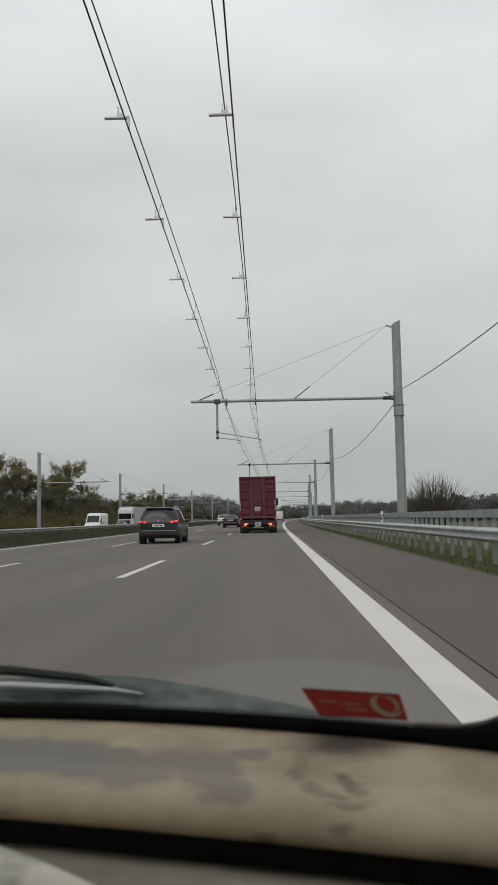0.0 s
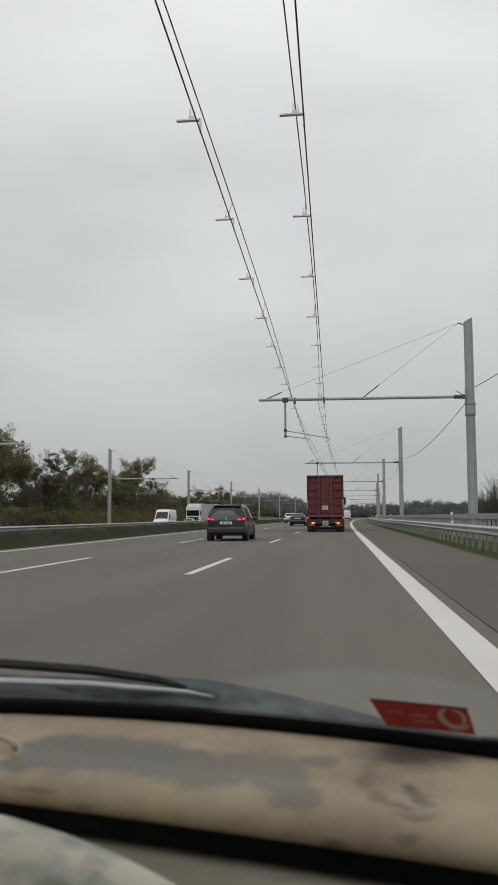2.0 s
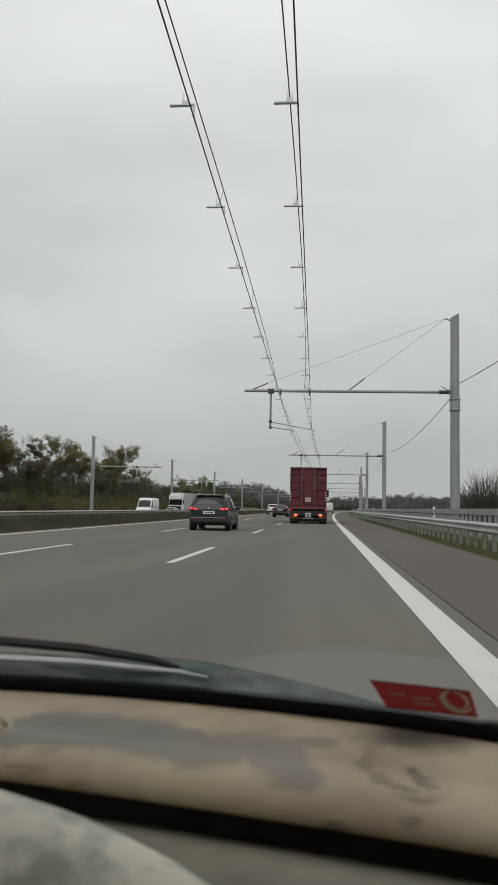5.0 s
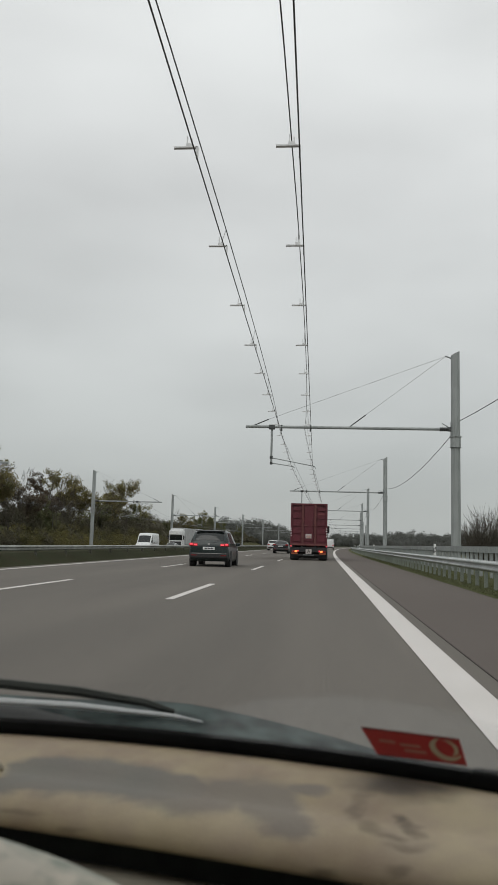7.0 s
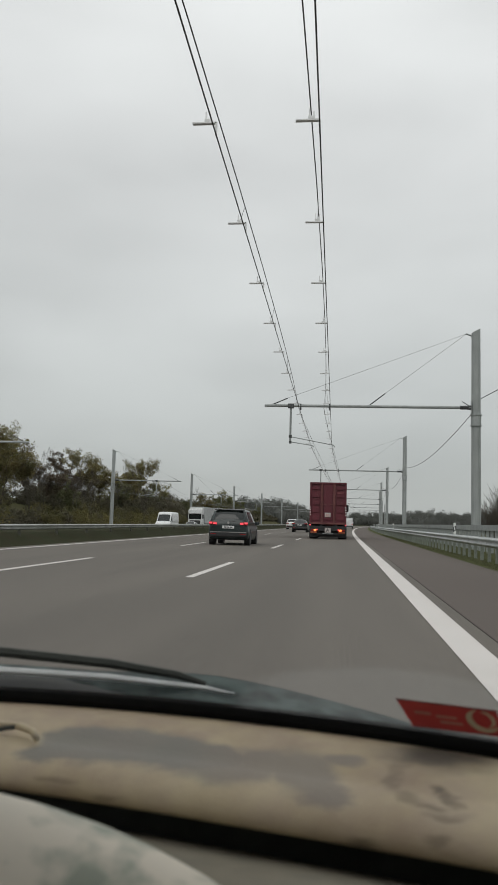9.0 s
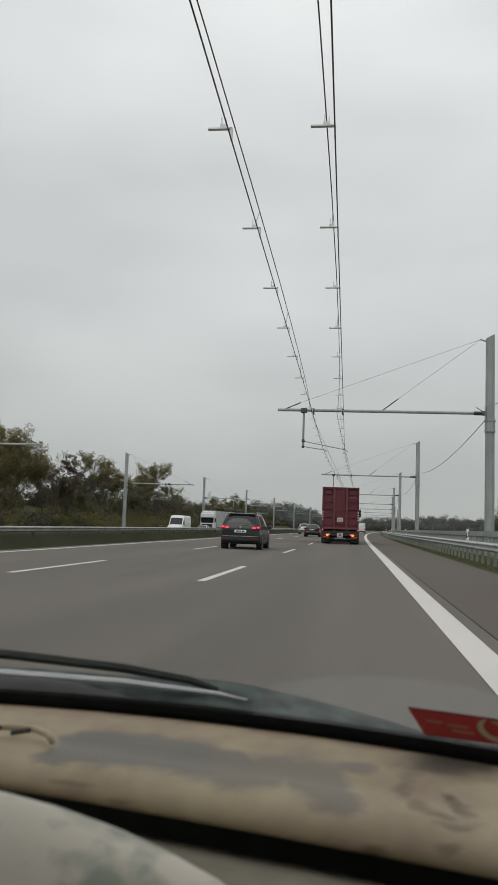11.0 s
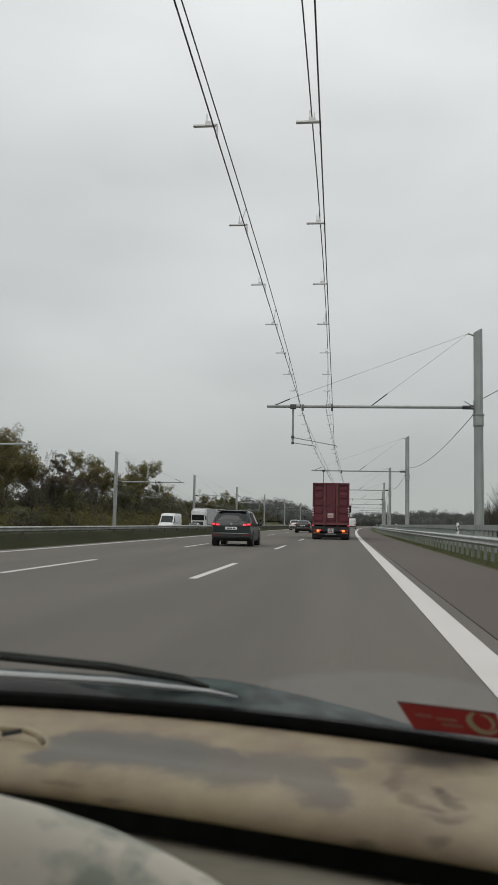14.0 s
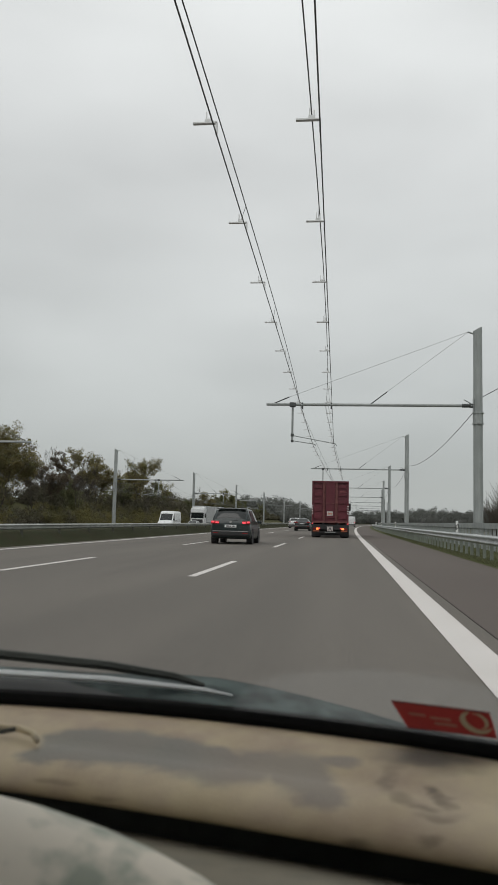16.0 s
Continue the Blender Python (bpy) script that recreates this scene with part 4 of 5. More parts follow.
def red_lorry():
    """The box body lorry's rear, its tail at y = 0."""
    ob = thing("container_lorry", "dark red container lorry with lit tail lamps seen from behind", "lorry")
    w, z0, z1, ln = 2.50, 1.02, 3.86, 11.5
    body = bmesh.new()
    box(body, (0, ln / 2 + 0.06, (z0 + z1) / 2), (w - 0.06, ln, z1 - z0 - 0.02), 0.02)
    part("container_body", body, CONTAINER, ob, "dark red painted steel container")
    for s in (-1, 1):
        part("corner_post", boxed((s * (w / 2 - 0.055), 0.03, (z0 + z1) / 2), (0.11, 0.14, z1 - z0), 0.012), CONTAINER, ob)
        part("lock_rod", tubed([(s * 0.42, -0.035, z0 + 0.04), (s * 0.42, -0.035, z1 - 0.06)], 0.035, 8), CONTAINER_DARK, ob)
        part("rod_housing", boxed((s * 0.42, -0.012, (z0 + z1) / 2), (0.16, 0.035, z1 - z0 - 0.14), 0.008), CONTAINER_DARK, ob)
        part("rod_handle", boxed((s * 0.32, -0.05, z0 + 1.32), (0.42, 0.03, 0.05), 0.008), CONTAINER_DARK, ob)
        for k in range(5):
            part("door_rib", boxed((s * 0.84, -0.008, z0 + 0.38 + k * 0.52), (0.52, 0.014, 0.24), 0.010), CONTAINER, ob)
        for k in range(4):
            m = Matrix.Rotation(s * radians(35), 4, "Y")
            part("hazard_stripe", boxed((s * (w / 2 - 0.05), -0.046, z0 + 0.62 + k * 0.17), (0.09, 0.008, 0.05), 0, m), PLATE, ob)
    part("door_panel", boxed((0, -0.002, (z0 + z1) / 2 + 0.1), (0.62, 0.03, z1 - z0 - 0.4), 0.012), CONTAINER, ob)
    part("top_header", boxed((0, 0.02, z1 - 0.06), (w, 0.16, 0.12), 0.012), CONTAINER, ob)
    part("bottom_sill", boxed((0, 0.02, z0 + 0.04), (w, 0.16, 0.12), 0.012), CONTAINER_DARK, ob)
    part("warning_sign", boxed((-0.02, -0.04, z0 + 0.62), (0.40, 0.015, 0.30), 0.004), DIRTY_PLATE, ob, "greyed white sign with faint red print")
    part("sign_print", boxed((-0.02, -0.050, z0 + 0.62), (0.30, 0.006, 0.05)), STICKER_FAINT, ob)
    part("sign_print", boxed((-0.02, -0.050, z0 + 0.54), (0.24, 0.006, 0.04)), STICKER_FAINT, ob)
    part("roof_mark", boxed((0.85, -0.036, z1 - 0.72), (0.44, 0.006, 0.12)), CONTAINER_MARK, ob)
    # chassis and tail board
    part("chassis_rail", boxed((-0.45, ln / 2, 0.84), (0.14, ln, 0.26)), BLACK, ob)
    part("chassis_rail", boxed((0.45, ln / 2, 0.84), (0.14, ln, 0.26)), BLACK, ob)
    part("tail_board", boxed((0, 0.10, 0.72), (2.44, 0.14, 0.34), 0.02), BLACK, ob)
    part("underrun_bar", boxed((0, 0.16, 0.36), (2.30, 0.10, 0.11), 0.01), BLACK, ob)
    # thick black axle boxes darken the view under the lorry
    for y in (1.0, 2.3):
        part("axle", boxed((0, y, 0.48), (1.7, 0.22, 0.34), 0.05), BLACK, ob)
    # black sheet put in for the shadow between the wheels
    part("spray_guard", boxed((0, 0.62, 0.34), (1.5, 0.03, 0.34), 0.01), BLACK, ob)
    part("bar_strip", boxed((0, 0.105, 0.37), (0.72, 0.012, 0.05)), STEEL, ob)
    part("letter_plate", boxed((0, 0.015, 0.60), (0.40, 0.02, 0.32), 0.006), DIRTY_PLATE, ob, "greyed white plate with the letter A")
    cu = bpy.data.curves.new("letter", "FONT")
    cu.body, cu.size, cu.align_x, cu.align_y, cu.extrude = "A", 0.35, "CENTER", "CENTER", 0.003
    tmp = new("letter_curve", cu)
    bpy.context.view_layer.update()
    me = bpy.data.meshes.new_from_object(tmp.evaluated_get(bpy.context.evaluated_depsgraph_get()))
    bpy.data.objects.remove(tmp)
    me.materials.append(INK)
    lt = new("letter", me)
    lt.parent = ob
    lt.matrix_basis = pose(0, -0.002, 0.60, 90, 0, 0)
    for s in (-1, 1):
        part("tail_lamp", boxed((s * 0.86, 0.01, 0.60), (0.17, 0.06, 0.13), 0.03), ORANGE_LAMP, ob, "lit orange lamp")
        part("tail_lamp", boxed((s * 1.06, 0.01, 0.60), (0.18, 0.06, 0.12), 0.02), RED_DULL, ob)
        part("marker_lamp", boxed((s * 1.20, -0.01, 0.95), (0.09, 0.07, 0.08), 0.015), RED_LAMP, ob, "lit red marker lamp")
        part("lamp_core", boxed((s * 0.72, 0.004, 0.64), (0.09, 0.07, 0.09), 0.02), RED_LAMP, ob, "lit red lamp")
        part("orange_panel", boxed((s * 0.95, 0.018, 0.46), (0.44, 0.02, 0.10)), mat_panel, ob)
        part("mud_flap", boxed((s * 0.98, 0.55, 0.40), (0.60, 0.02, 0.60)), BLACK, ob)
        for y in (1.0, 2.3, 9.2):
            wheel(ob, s * 0.98, y, 0.50, 0.60, s, DARK_STEEL)
    # tractor cab ahead of the box
    cab = bmesh.new()
    box(cab, (0, ln + 1.35, 1.95), (2.44, 2.2, 2.9), 0.12)
    part("cab", cab, CONTAINER_DARK, ob)
    for s in (-1, 1):
        wheel(ob, s * 1.0, ln + 1.5, 0.50, 0.34, s, DARK_STEEL)
        part("side_mirror", boxed((s * 1.38, ln + 2.1, 2.35), (0.22, 0.10, 0.62), 0.03), BLACK, ob)
    return ob


mat_panel = mat("orange_reflector_panel", (0.30, 0.075, 0.03), rough=0.5)
lorry = red_lorry()
lorry.matrix_basis = pose(-0.97, 56.0, 0.0)


def white_lorry():
    ob = thing("box_lorry", "white lorry with a grey box trailer coming the other way", "lorry", "oncoming vehicles")
    part("cab", boxed((0, 1.2, 2.0), (2.45, 2.2, 3.0), 0.14), WHITE_CAR, ob)
    part("windscreen", boxed((0, 0.09, 2.28), (2.2, 0.05, 0.92), 0.03), WINDOW, ob)
    part("grille", boxed((0, 0.075, 1.15), (1.9, 0.05, 0.95), 0.03), BLACK, ob)
    for k in range(4):
        part("grille_bar", boxed((0, 0.045, 0.82 + 0.2 * k), (1.7, 0.02, 0.03), 0.006), DARK_STEEL, ob)
    part("roof_deflector", boxed((0, 1.55, 3.62), (2.3, 1.3, 0.42), 0.16), WHITE_CAR, ob)
    for z, w, y in ((2.95, 3.6, 6.4), (2.55, 2.4, 5.9)):
        part("faded_print", boxed((-1.254, y, z), (0.008, w, 0.22)), SILVER_CAR, ob)
    for s in (-1, 1):
        part("side_window", boxed((s * 1.222, 0.85, 2.30), (0.03, 0.95, 0.72), 0.02), WINDOW, ob)
        part("door_gap", boxed((s * 1.222, 1.45, 1.75), (0.012, 0.03, 2.0)), BLACK, ob)
        part("step_panel", boxed((s * 1.20, 0.8, 0.62), (0.08, 1.2, 0.44), 0.03), BLACK, ob)
    part("sun_visor", boxed((0, 0.02, 2.86), (2.2, 0.22, 0.10), 0.03), WHITE_CAR, ob)
    part("bumper", boxed((0, 0.12, 0.60), (2.45, 0.2, 0.42), 0.05), WHITE_CAR, ob)
    part("box_body", boxed((0, 6.6, 2.55), (2.5, 7.6, 2.9), 0.03), TARP, ob)
    part("trailer_box", boxed((0, 15.0, 2.55), (2.5, 7.6, 2.9), 0.03), TARP, ob)
    part("chassis", boxed((0, 9.5, 0.95), (1.1, 17.0, 0.25)), BLACK, ob)
    for s in (-1, 1):
        part("head_lamp", boxed((s * 0.95, 0.03, 0.75), (0.34, 0.08, 0.2), 0.03), HEAD_LAMP, ob, "lit headlamp")
        part("side_mirror", boxed((s * 1.36, 0.35, 2.3), (0.2, 0.12, 0.7), 0.03), BLACK, ob)
        for y in (1.4, 8.3, 13.4, 16.2):
            wheel(ob, s * 0.98, y, 0.48, 0.45, s, DARK_STEEL)
    return ob


lorry2 = white_lorry()
lorry2.matrix_basis = pose(-26.2 + bend(140), 140.0, OPP)


# ---------------------------------------------------------------- trees and brush
def leaf_cloud(v, f, centre, radius, count, size, r, flat=0.8, slim=0.62, rise=0.0):
    """Small leaf clumps scattered through a ball."""
    for _ in range(count):
        d = Vector((r.gauss(0, 1), r.gauss(0, 1), r.gauss(0, 1))).normalized() * radius * r.random() ** 0.45
        p = Vector(centre) + Vector((d.x, d.y, d.z * flat))
        a = Vector((r.gauss(0, 1), r.gauss(0, 1), r.gauss(0, 1))).normalized()
        b = (a.orthogonal().normalized() + Vector((0, 0, rise * r.random()))).normalized()
        c = a.cross(b).normalized()
        s = size * r.uniform(0.5, 1.3)
        n = len(v)
        v += [p + s * b, p + slim * s * c, p - s * b * r.uniform(0.6, 1.1), p - slim * s * c]
        f.append((n, n + 1, n + 2, n + 3))


def leaf_core(v, f, centre, radius, r, flat=0.95):
    """A lumpy inner mass that closes a clump of leaves."""
    nu, nv, n = 9, 6, len(v)
    for j in range(nv + 1):
        for i in range(nu):
            a, b = 6.2832 * i / nu, math.pi * j / nv
            k = radius * r.uniform(0.72, 1.12)
            v.append(Vector(centre) + Vector((k * math.sin(b) * math.cos(a), k * math.sin(b) * math.sin(a), k * flat * math.cos(b))))
    for j in range(nv):
        for i in range(nu):
            f.append((n + j * nu + i, n + j * nu + (i + 1) % nu, n + (j + 1) * nu + (i + 1) % nu, n + (j + 1) * nu + i))


def tree(name, label, seed, height, spread, leaves, leaf_mat, leaf_size, group, bare=False, clear=0.20, depth=6, twig=0.012, clump=0.040, keep=0.80):
    """A tapered trunk with forking limbs; leaf clumps sit about the outer twigs."""
    r = random.Random(seed)
    ob = thing(name, label, "tree", group)
    wood = bmesh.new()
    tips = []

    def grow(p, d, ln, rad, level):
        pts, radii = [p], [rad]
        q, dd = p.copy(), d.copy()
        steps = 3 if level < 4 or bare else 2
        for k in range(steps):
            dd = (dd + 0.16 * Vector((r.gauss(0, 1), r.gauss(0, 1), r.gauss(0.25, 0.7)))).normalized()
            q = q + dd * ln / steps
            pts.append(q.copy())
            radii.append(rad * (1 - 0.45 * (k + 1) / steps))
        tube(wood, pts, radii, 6 if level < 2 else 4 if level < 4 else 3, caps=False)
        if level >= depth:
            tips.append((q, ln))
            return
        if level >= 1:
            tips.append((pts[-2], ln))
        kids = 3 if level < 2 else r.choice((2, 2, 3))
        for k in range(kids):
            a = r.uniform(0, 6.283)
            tilt = r.uniform(0.30, 0.75) * spread * (0.35 if k == 0 and level < 3 else 1.0)
            side = Vector((math.cos(a), math.sin(a), 0))
            nd = (dd * math.cos(tilt) + side * math.sin(tilt) + Vector((0, 0, 0.08))).normalized()
            start = pts[-1] if k < 2 else pts[-2]
            grow(start.copy(), nd, ln * (r.uniform(0.85, 1.0) if k == 0 and level < 2 else r.uniform(0.60, 0.80)), max(radii[-1] * r.uniform(0.55, 0.75), twig), level + 1)

    grow(Vector((0, 0, -0.3)), Vector((0, 0, 1)), height * clear, height * 0.018, 0)
    top = max((v.co.z for v in wood.verts), default=height)
    k = height / top
    bmesh.ops.scale(wood, vec=(k, k, k), verts=wood.verts[:])
    part("trunk", wood, BARK, ob, "brown trunk with forking limbs")
    if not bare:
        v, f = [], []
        per = max(1, leaves // max(1, len(tips)))
        for p, ln in tips:
            if r.random() < keep:
                leaf_cloud(v, f, p * k, clump * height * r.uniform(0.5, 1.5), int(per * r.uniform(0.4, 1.8)), leaf_size, r, 0.9)
        crown = new("crown", raw_mesh("crown", v, f, leaf_mat))
        crown.parent = ob
    return ob


tree_a = tree("tree", "tall tree with thinning olive autumn leaves behind the carriageway", 11, 15.0, 0.80, 19000, LEAF_OLIVE, 0.115, "roadside trees", keep=0.66)
tree_b = tree("tree", "tree with golden brown autumn leaves behind the carriageway", 23, 12.5, 0.85, 21000, LEAF_GOLD, 0.115, "roadside trees", keep=0.85, clump=0.046)
tree_c = tree("tree", "dark green leafy tree on the bank", 37, 10.5, 0.95, 20000, LEAF_DARK, 0.115, "roadside trees", clear=0.17, clump=0.046)
tree_f = tree("tree", "half-bare tree with dark russet leaves on the bank", 67, 12.0, 0.80, 15000, LEAF_RUST, 0.11, "roadside trees", clear=0.2, keep=0.7)
tree_d = tree("bare_tree", "leafless tree with fine bare twigs", 41, 11.0, 0.85, 0, LEAF_DARK, 0.2, "bare trees", bare=True, depth=7, twig=0.011, clear=0.2)


def bare_shrub(seed, h):
    """Many upright stems fanning from one stool, each with side twigs."""
    r = random.Random(seed)
    ob = thing("bare_bush", "leafless bush of fine upright twigs beside the barrier", "bush", "bare bushes")
    for n in range(3):
        bm = bmesh.new()
        for _ in range(26):
            a, lean = r.uniform(0, 6.283), r.uniform(0.05, 0.55)
            d = Vector((math.cos(a) * math.sin(lean), math.sin(a) * math.sin(lean), math.cos(lean)))
            ln = h * r.uniform(0.6, 1.0)
            p0 = Vector((r.uniform(-0.4, 0.4), r.uniform(-0.4, 0.4), -0.3))
            bow = Vector((r.gauss(0, 0.12), r.gauss(0, 0.12), 0)) * ln
            pts = [p0 + d * ln * u + bow * u * u for u in (0, 0.35, 0.7, 1.0)]
            tube(bm, pts, [0.045, 0.03, 0.018, 0.006], 4, caps=False)
            for _ in range(7):
                u = r.uniform(0.3, 0.95)
                q = p0 + d * ln * u + bow * u * u
                t = (d + Vector((r.gauss(0, 0.5), r.gauss(0, 0.5), r.uniform(0.0, 0.5)))).normalized()
                k = ln * r.uniform(0.12, 0.30)
                tube(bm, [q, q + t * k * 0.5, q + t * k + Vector((0, 0, 0.1 * k))], [0.014, 0.009, 0.004], 3, caps=False)
        part("stems", bm, BARK, ob)
    return ob


tree_e = bare_shrub(53, 5.2)
GROVE = [  # kind, x, y, scale, turn
    (tree_a, -44.0, 100.0, 0.95, 0), (tree_b, -41.5, 92.0, 0.95, 40), (tree_c, -42.0, 84.0, 0.75, 80), (tree_f, -43.0, 112.0, 1.0, 130), (tree_a, -48.0, 106.0, 0.9, 70),
    (tree_c, -42.5, 122.0, 1.05, 10), (tree_d, -41.0, 107.0, 1.05, 60), (tree_c, -44.0, 152.0, 1.25, 200), (tree_b, -43.0, 140.0, 1.15, 300), (tree_f, -47.0, 136.0, 1.1, 60),
    (tree_d, -42.0, 133.0, 1.1, 10), (tree_a, -46.0, 174.0, 1.05, 220), (tree_b, -43.0, 163.0, 1.2, 150), (tree_c, -45.0, 188.0, 1.3, 20), (tree_d, -42.0, 147.0, 1.15, 120),
    (tree_d, -48.0, 60.0, 0.75, 30), (tree_d, -46.0, 88.0, 0.9, 200), (tree_d, -47.5, 126.0, 0.95, 280), (tree_d, -44.0, 198.0, 1.0, 310), (tree_d, -45.0, 232.0, 1.0, 75),
    (tree_d, -42.0, 178.0, 0.8, 170), (tree_a, -47.0, 205.0, 0.8, 20), (tree_c, -44.0, 222.0, 0.95, 250), (tree_b, -46.0, 245.0, 0.85, 30),
    (tree_c, -43.0, 270.0, 1.2, 0), (tree_c, -49.0, 285.0, 1.35, 90), (tree_c, -46.0, 300.0, 1.4, 180), (tree_a, -50.0, 318.0, 1.0, 270),
    (tree_c, -46.0, 335.0, 1.3, 30), (tree_c, -44.0, 360.0, 1.2, 120), (tree_d, -40.5, 76.0, 0.8, 220), (tree_b, -45.0, 70.0, 0.7, 10),
    (tree_d, -39.0, 98.0, 0.95, 15), (tree_d, -38.8, 116.0, 1.05, 255), (tree_d, -39.2, 158.0, 1.15, 330),
    (tree_e, 17.8, 92.0, 1.3, 0), (tree_e, 19.6, 97.0, 0.95, 120), (tree_e, 22.0, 125.0, 0.8, 40), (tree_e, 26.0, 150.0, 1.0, 200), (tree_d, 32.0, 170.0, 0.55, 20), (tree_c, 38.0, 200.0, 0.5, 30),
]
used = set()
for kind, x, y, s, turn in GROVE:
    m = pose(x + bend(y) * (0.5 if x > 0 else 0.6), y, -1.0 if x < 0 else -0.75, 0, 0, turn) @ Matrix.Scale(s, 4)
    if kind in used:
        copy_thing(kind, m)
    else:
        kind.matrix_basis = m
        used.add(kind)

# the bank behind the opposite carriageway
bank = tagged(link("bank", grid(lambda i, j: (-35.0 - 4.5 * j + bend(30 + 15 * i) * 0.6, -60 + 18 * i,
                                            -1.25 + (0, 1.6, 4.2, 5.6, 6.2, 5.5, -0.2)[j] * (0.80 + 0.10 * math.sin(i * 0.7) + 0.14 * math.sin(i * 0.23 + 1) + 0.10 * math.sin(i * 1.9 + j))), 36, 7), BRUSH_BASE, True),
              "dark overgrown bank behind the opposite carriageway", "bank", kind="structure")


def thicket(name, label, rows, material, per, size, seed, slim=0.6, rise=0.0):
    r = random.Random(seed)
    v, f = [], []
    for x0, x1, y0, y1, z0, h0, h1, n in rows:
        for _ in range(n):
            y = r.uniform(y0, y1)
            x = r.uniform(x0, x1) + bend(y) * 0.6
            h = r.uniform(h0, h1)
            q = h * r.uniform(0.42, 0.6)
            near = y < 190
            many = int(per * 1.9) if near else per
            leaf_core(v, f, (x, y, z0 + h * (0.36 if near else 0.30)), q * (0.38 if near else 0.66), r)
            leaf_cloud(v, f, (x, y, z0 + h * (0.42 if near else 0.36)), q * (1.04 if near else 0.80), many, size * r.uniform(0.7, 1.2), r, 0.95, slim, rise)
            for _ in range(5):
                g = r.uniform(0.34, 0.98) if near else r.uniform(0.5, 0.86)
                leaf_cloud(v, f, (x + r.uniform(-q, q) * (1.15 - 0.6 * g), y + r.uniform(-q, q) * 0.8, z0 + h * g), q * (0.3 if near else 0.30), many // 7 if near else many // 4, size * 0.75, r, 0.9, slim, rise)
    return tagged(new(name, raw_mesh(name, v, f, material, True)), label, "bushes", kind="stuff")


thicket("brush", "dense dark leafless brush covering the bank", [(-41, -37, 30, 330, -0.8, 1.8, 3.2, 200), (-46, -41, 30, 420, 1.4, 2.0, 3.6, 260), (-54, -45, 30, 450, 2.6, 2.4, 4.2, 260), (-54, -44, 185, 345, 2.4, 3.4, 6.2, 110)], BRUSH, 220, 0.25, 5, 0.30, 1.6)
thicket("bushes", "yellow-green bushes at the foot of the bank", [(-39.0, -35.6, 50, 250, -1.1, 1.3, 3.2, 150), (-42.5, -37.5, 45, 190, -0.6, 2.2, 4.2, 80)], BUSH_LIGHT, 190, 0.11, 6)
thicket("far_wood", "far wood along the fields, paled by haze in its colour", [(40, 70, 190, 300, -1.2, 5, 8, 46), (60, 150, 260, 430, -1.2, 7, 11, 130), (30, 150, 420, 620, -1.4, 9, 14, 150),
                                                     (-70, -40, 400, 640, -1.2, 9, 17, 150), (-20, 60, 640, 760, -1.2, 10, 15, 90), (-260, -60, 300, 700, -1.4, 7, 13, 130)], FAR_WOOD, 260, 0.50, 7)


# ---------------------------------------------------------------- the car round the camera
MID = -0.377          # the car's middle line


def base_y(x):
    return 0.871 - 0.42 * (x - MID) ** 2


def lip_y(x):
    x = max(x, -0.62)
    return 0.646 - 0.27 * x - 0.10 * x * x


def glass_y(x, z):
    return base_y(x) - (z - 0.858) * 0.15


own = thing("car_cabin", "cabin of an old car with a worn beige dashboard", "car")
X0, X1 = MID - 0.66, MID + 0.66
XS = [X0 + (X1 - X0) * k / 60 for k in range(61)]


def dash_section(x):
    b, l_ = base_y(x), lip_y(x)
    top = [(b + 0.03, 0.846), (b, 0.850)]
    for k in range(1, 9):
        u = k / 9
        y = b + (l_ + 0.067 - b) * u
        top.append((y, 0.850 - 0.0135 * u + 0.006 * math.sin(math.pi * u)))
    lip = []
    for k in range(0, 10):
        a = radians(90 + 10 * k)
        lip.append((l_ + 0.067 + 0.061 * math.cos(a), 0.8110 + 0.0255 * math.sin(a)))
    lip += [(l_ + 0.008, 0.8062), (l_ + 0.013, 0.8022), (l_ + 0.023, 0.7994), (l_ + 0.055, 0.798), (b + 0.03, 0.798)]
    return top + lip


secs = [dash_section(x) for x in XS]
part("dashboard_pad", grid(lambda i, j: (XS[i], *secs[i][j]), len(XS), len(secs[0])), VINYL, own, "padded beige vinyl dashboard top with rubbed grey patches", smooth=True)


def ledge_section(x):
    l_ = lip_y(x)
    return [(l_ + 0.092, 0.735), (l_ + 0.085, 0.754), (l_ + 0.065, 0.763), (l_ + 0.045, 0.770), (l_ + 0.026, 0.777), (l_ + 0.006, 0.783), (l_ - 0.014, 0.788), (l_ - 0.034, 0.7925), (l_ - 0.058, 0.796), (l_ - 0.09, 0.795), (l_ - 0.13, 0.772), (l_ - 0.16, 0.72), (l_ - 0.175, 0.62), (l_ - 0.16, 0.45)]


lsec = [ledge_section(x) for x in XS]
part("lower_dashboard", grid(lambda i, j: (XS[i], *lsec[i][j]), len(XS), len(lsec[0])), LOWER, own, "dull brown-grey lower dashboard panel", smooth=True)
# a dark sheet at the back of the gap paints its shade
part("dashboard_slot", grid(lambda i, j: (XS[i], lip_y(XS[i]) + (0.094, 0.094, 0.09)[j], (0.803, 0.745, 0.740)[j]), len(XS), 3), SLOT, own, "dark sheet standing for the shade in the gap below the dashboard pad")
dome = bmesh.new()
bmesh.ops.create_uvsphere(dome, u_segments=48, v_segments=28, radius=1.0)
bmesh.ops.scale(dome, vec=(0.36, 0.11, 0.185), verts=dome.verts[:])
bmesh.ops.translate(dome, vec=(-0.332, 0.50, 0.698), verts=dome.verts[:])
part("instrument_hood", dome, HOOD, own, "rounded pale beige instrument hood with grey rubbed spots", smooth=True)
part("windscreen_seal", tubed([(x, base_y(x) + 0.004, 0.857) for x in XS], 0.009, 8), RUBBER, own, "black rubber windscreen seal")

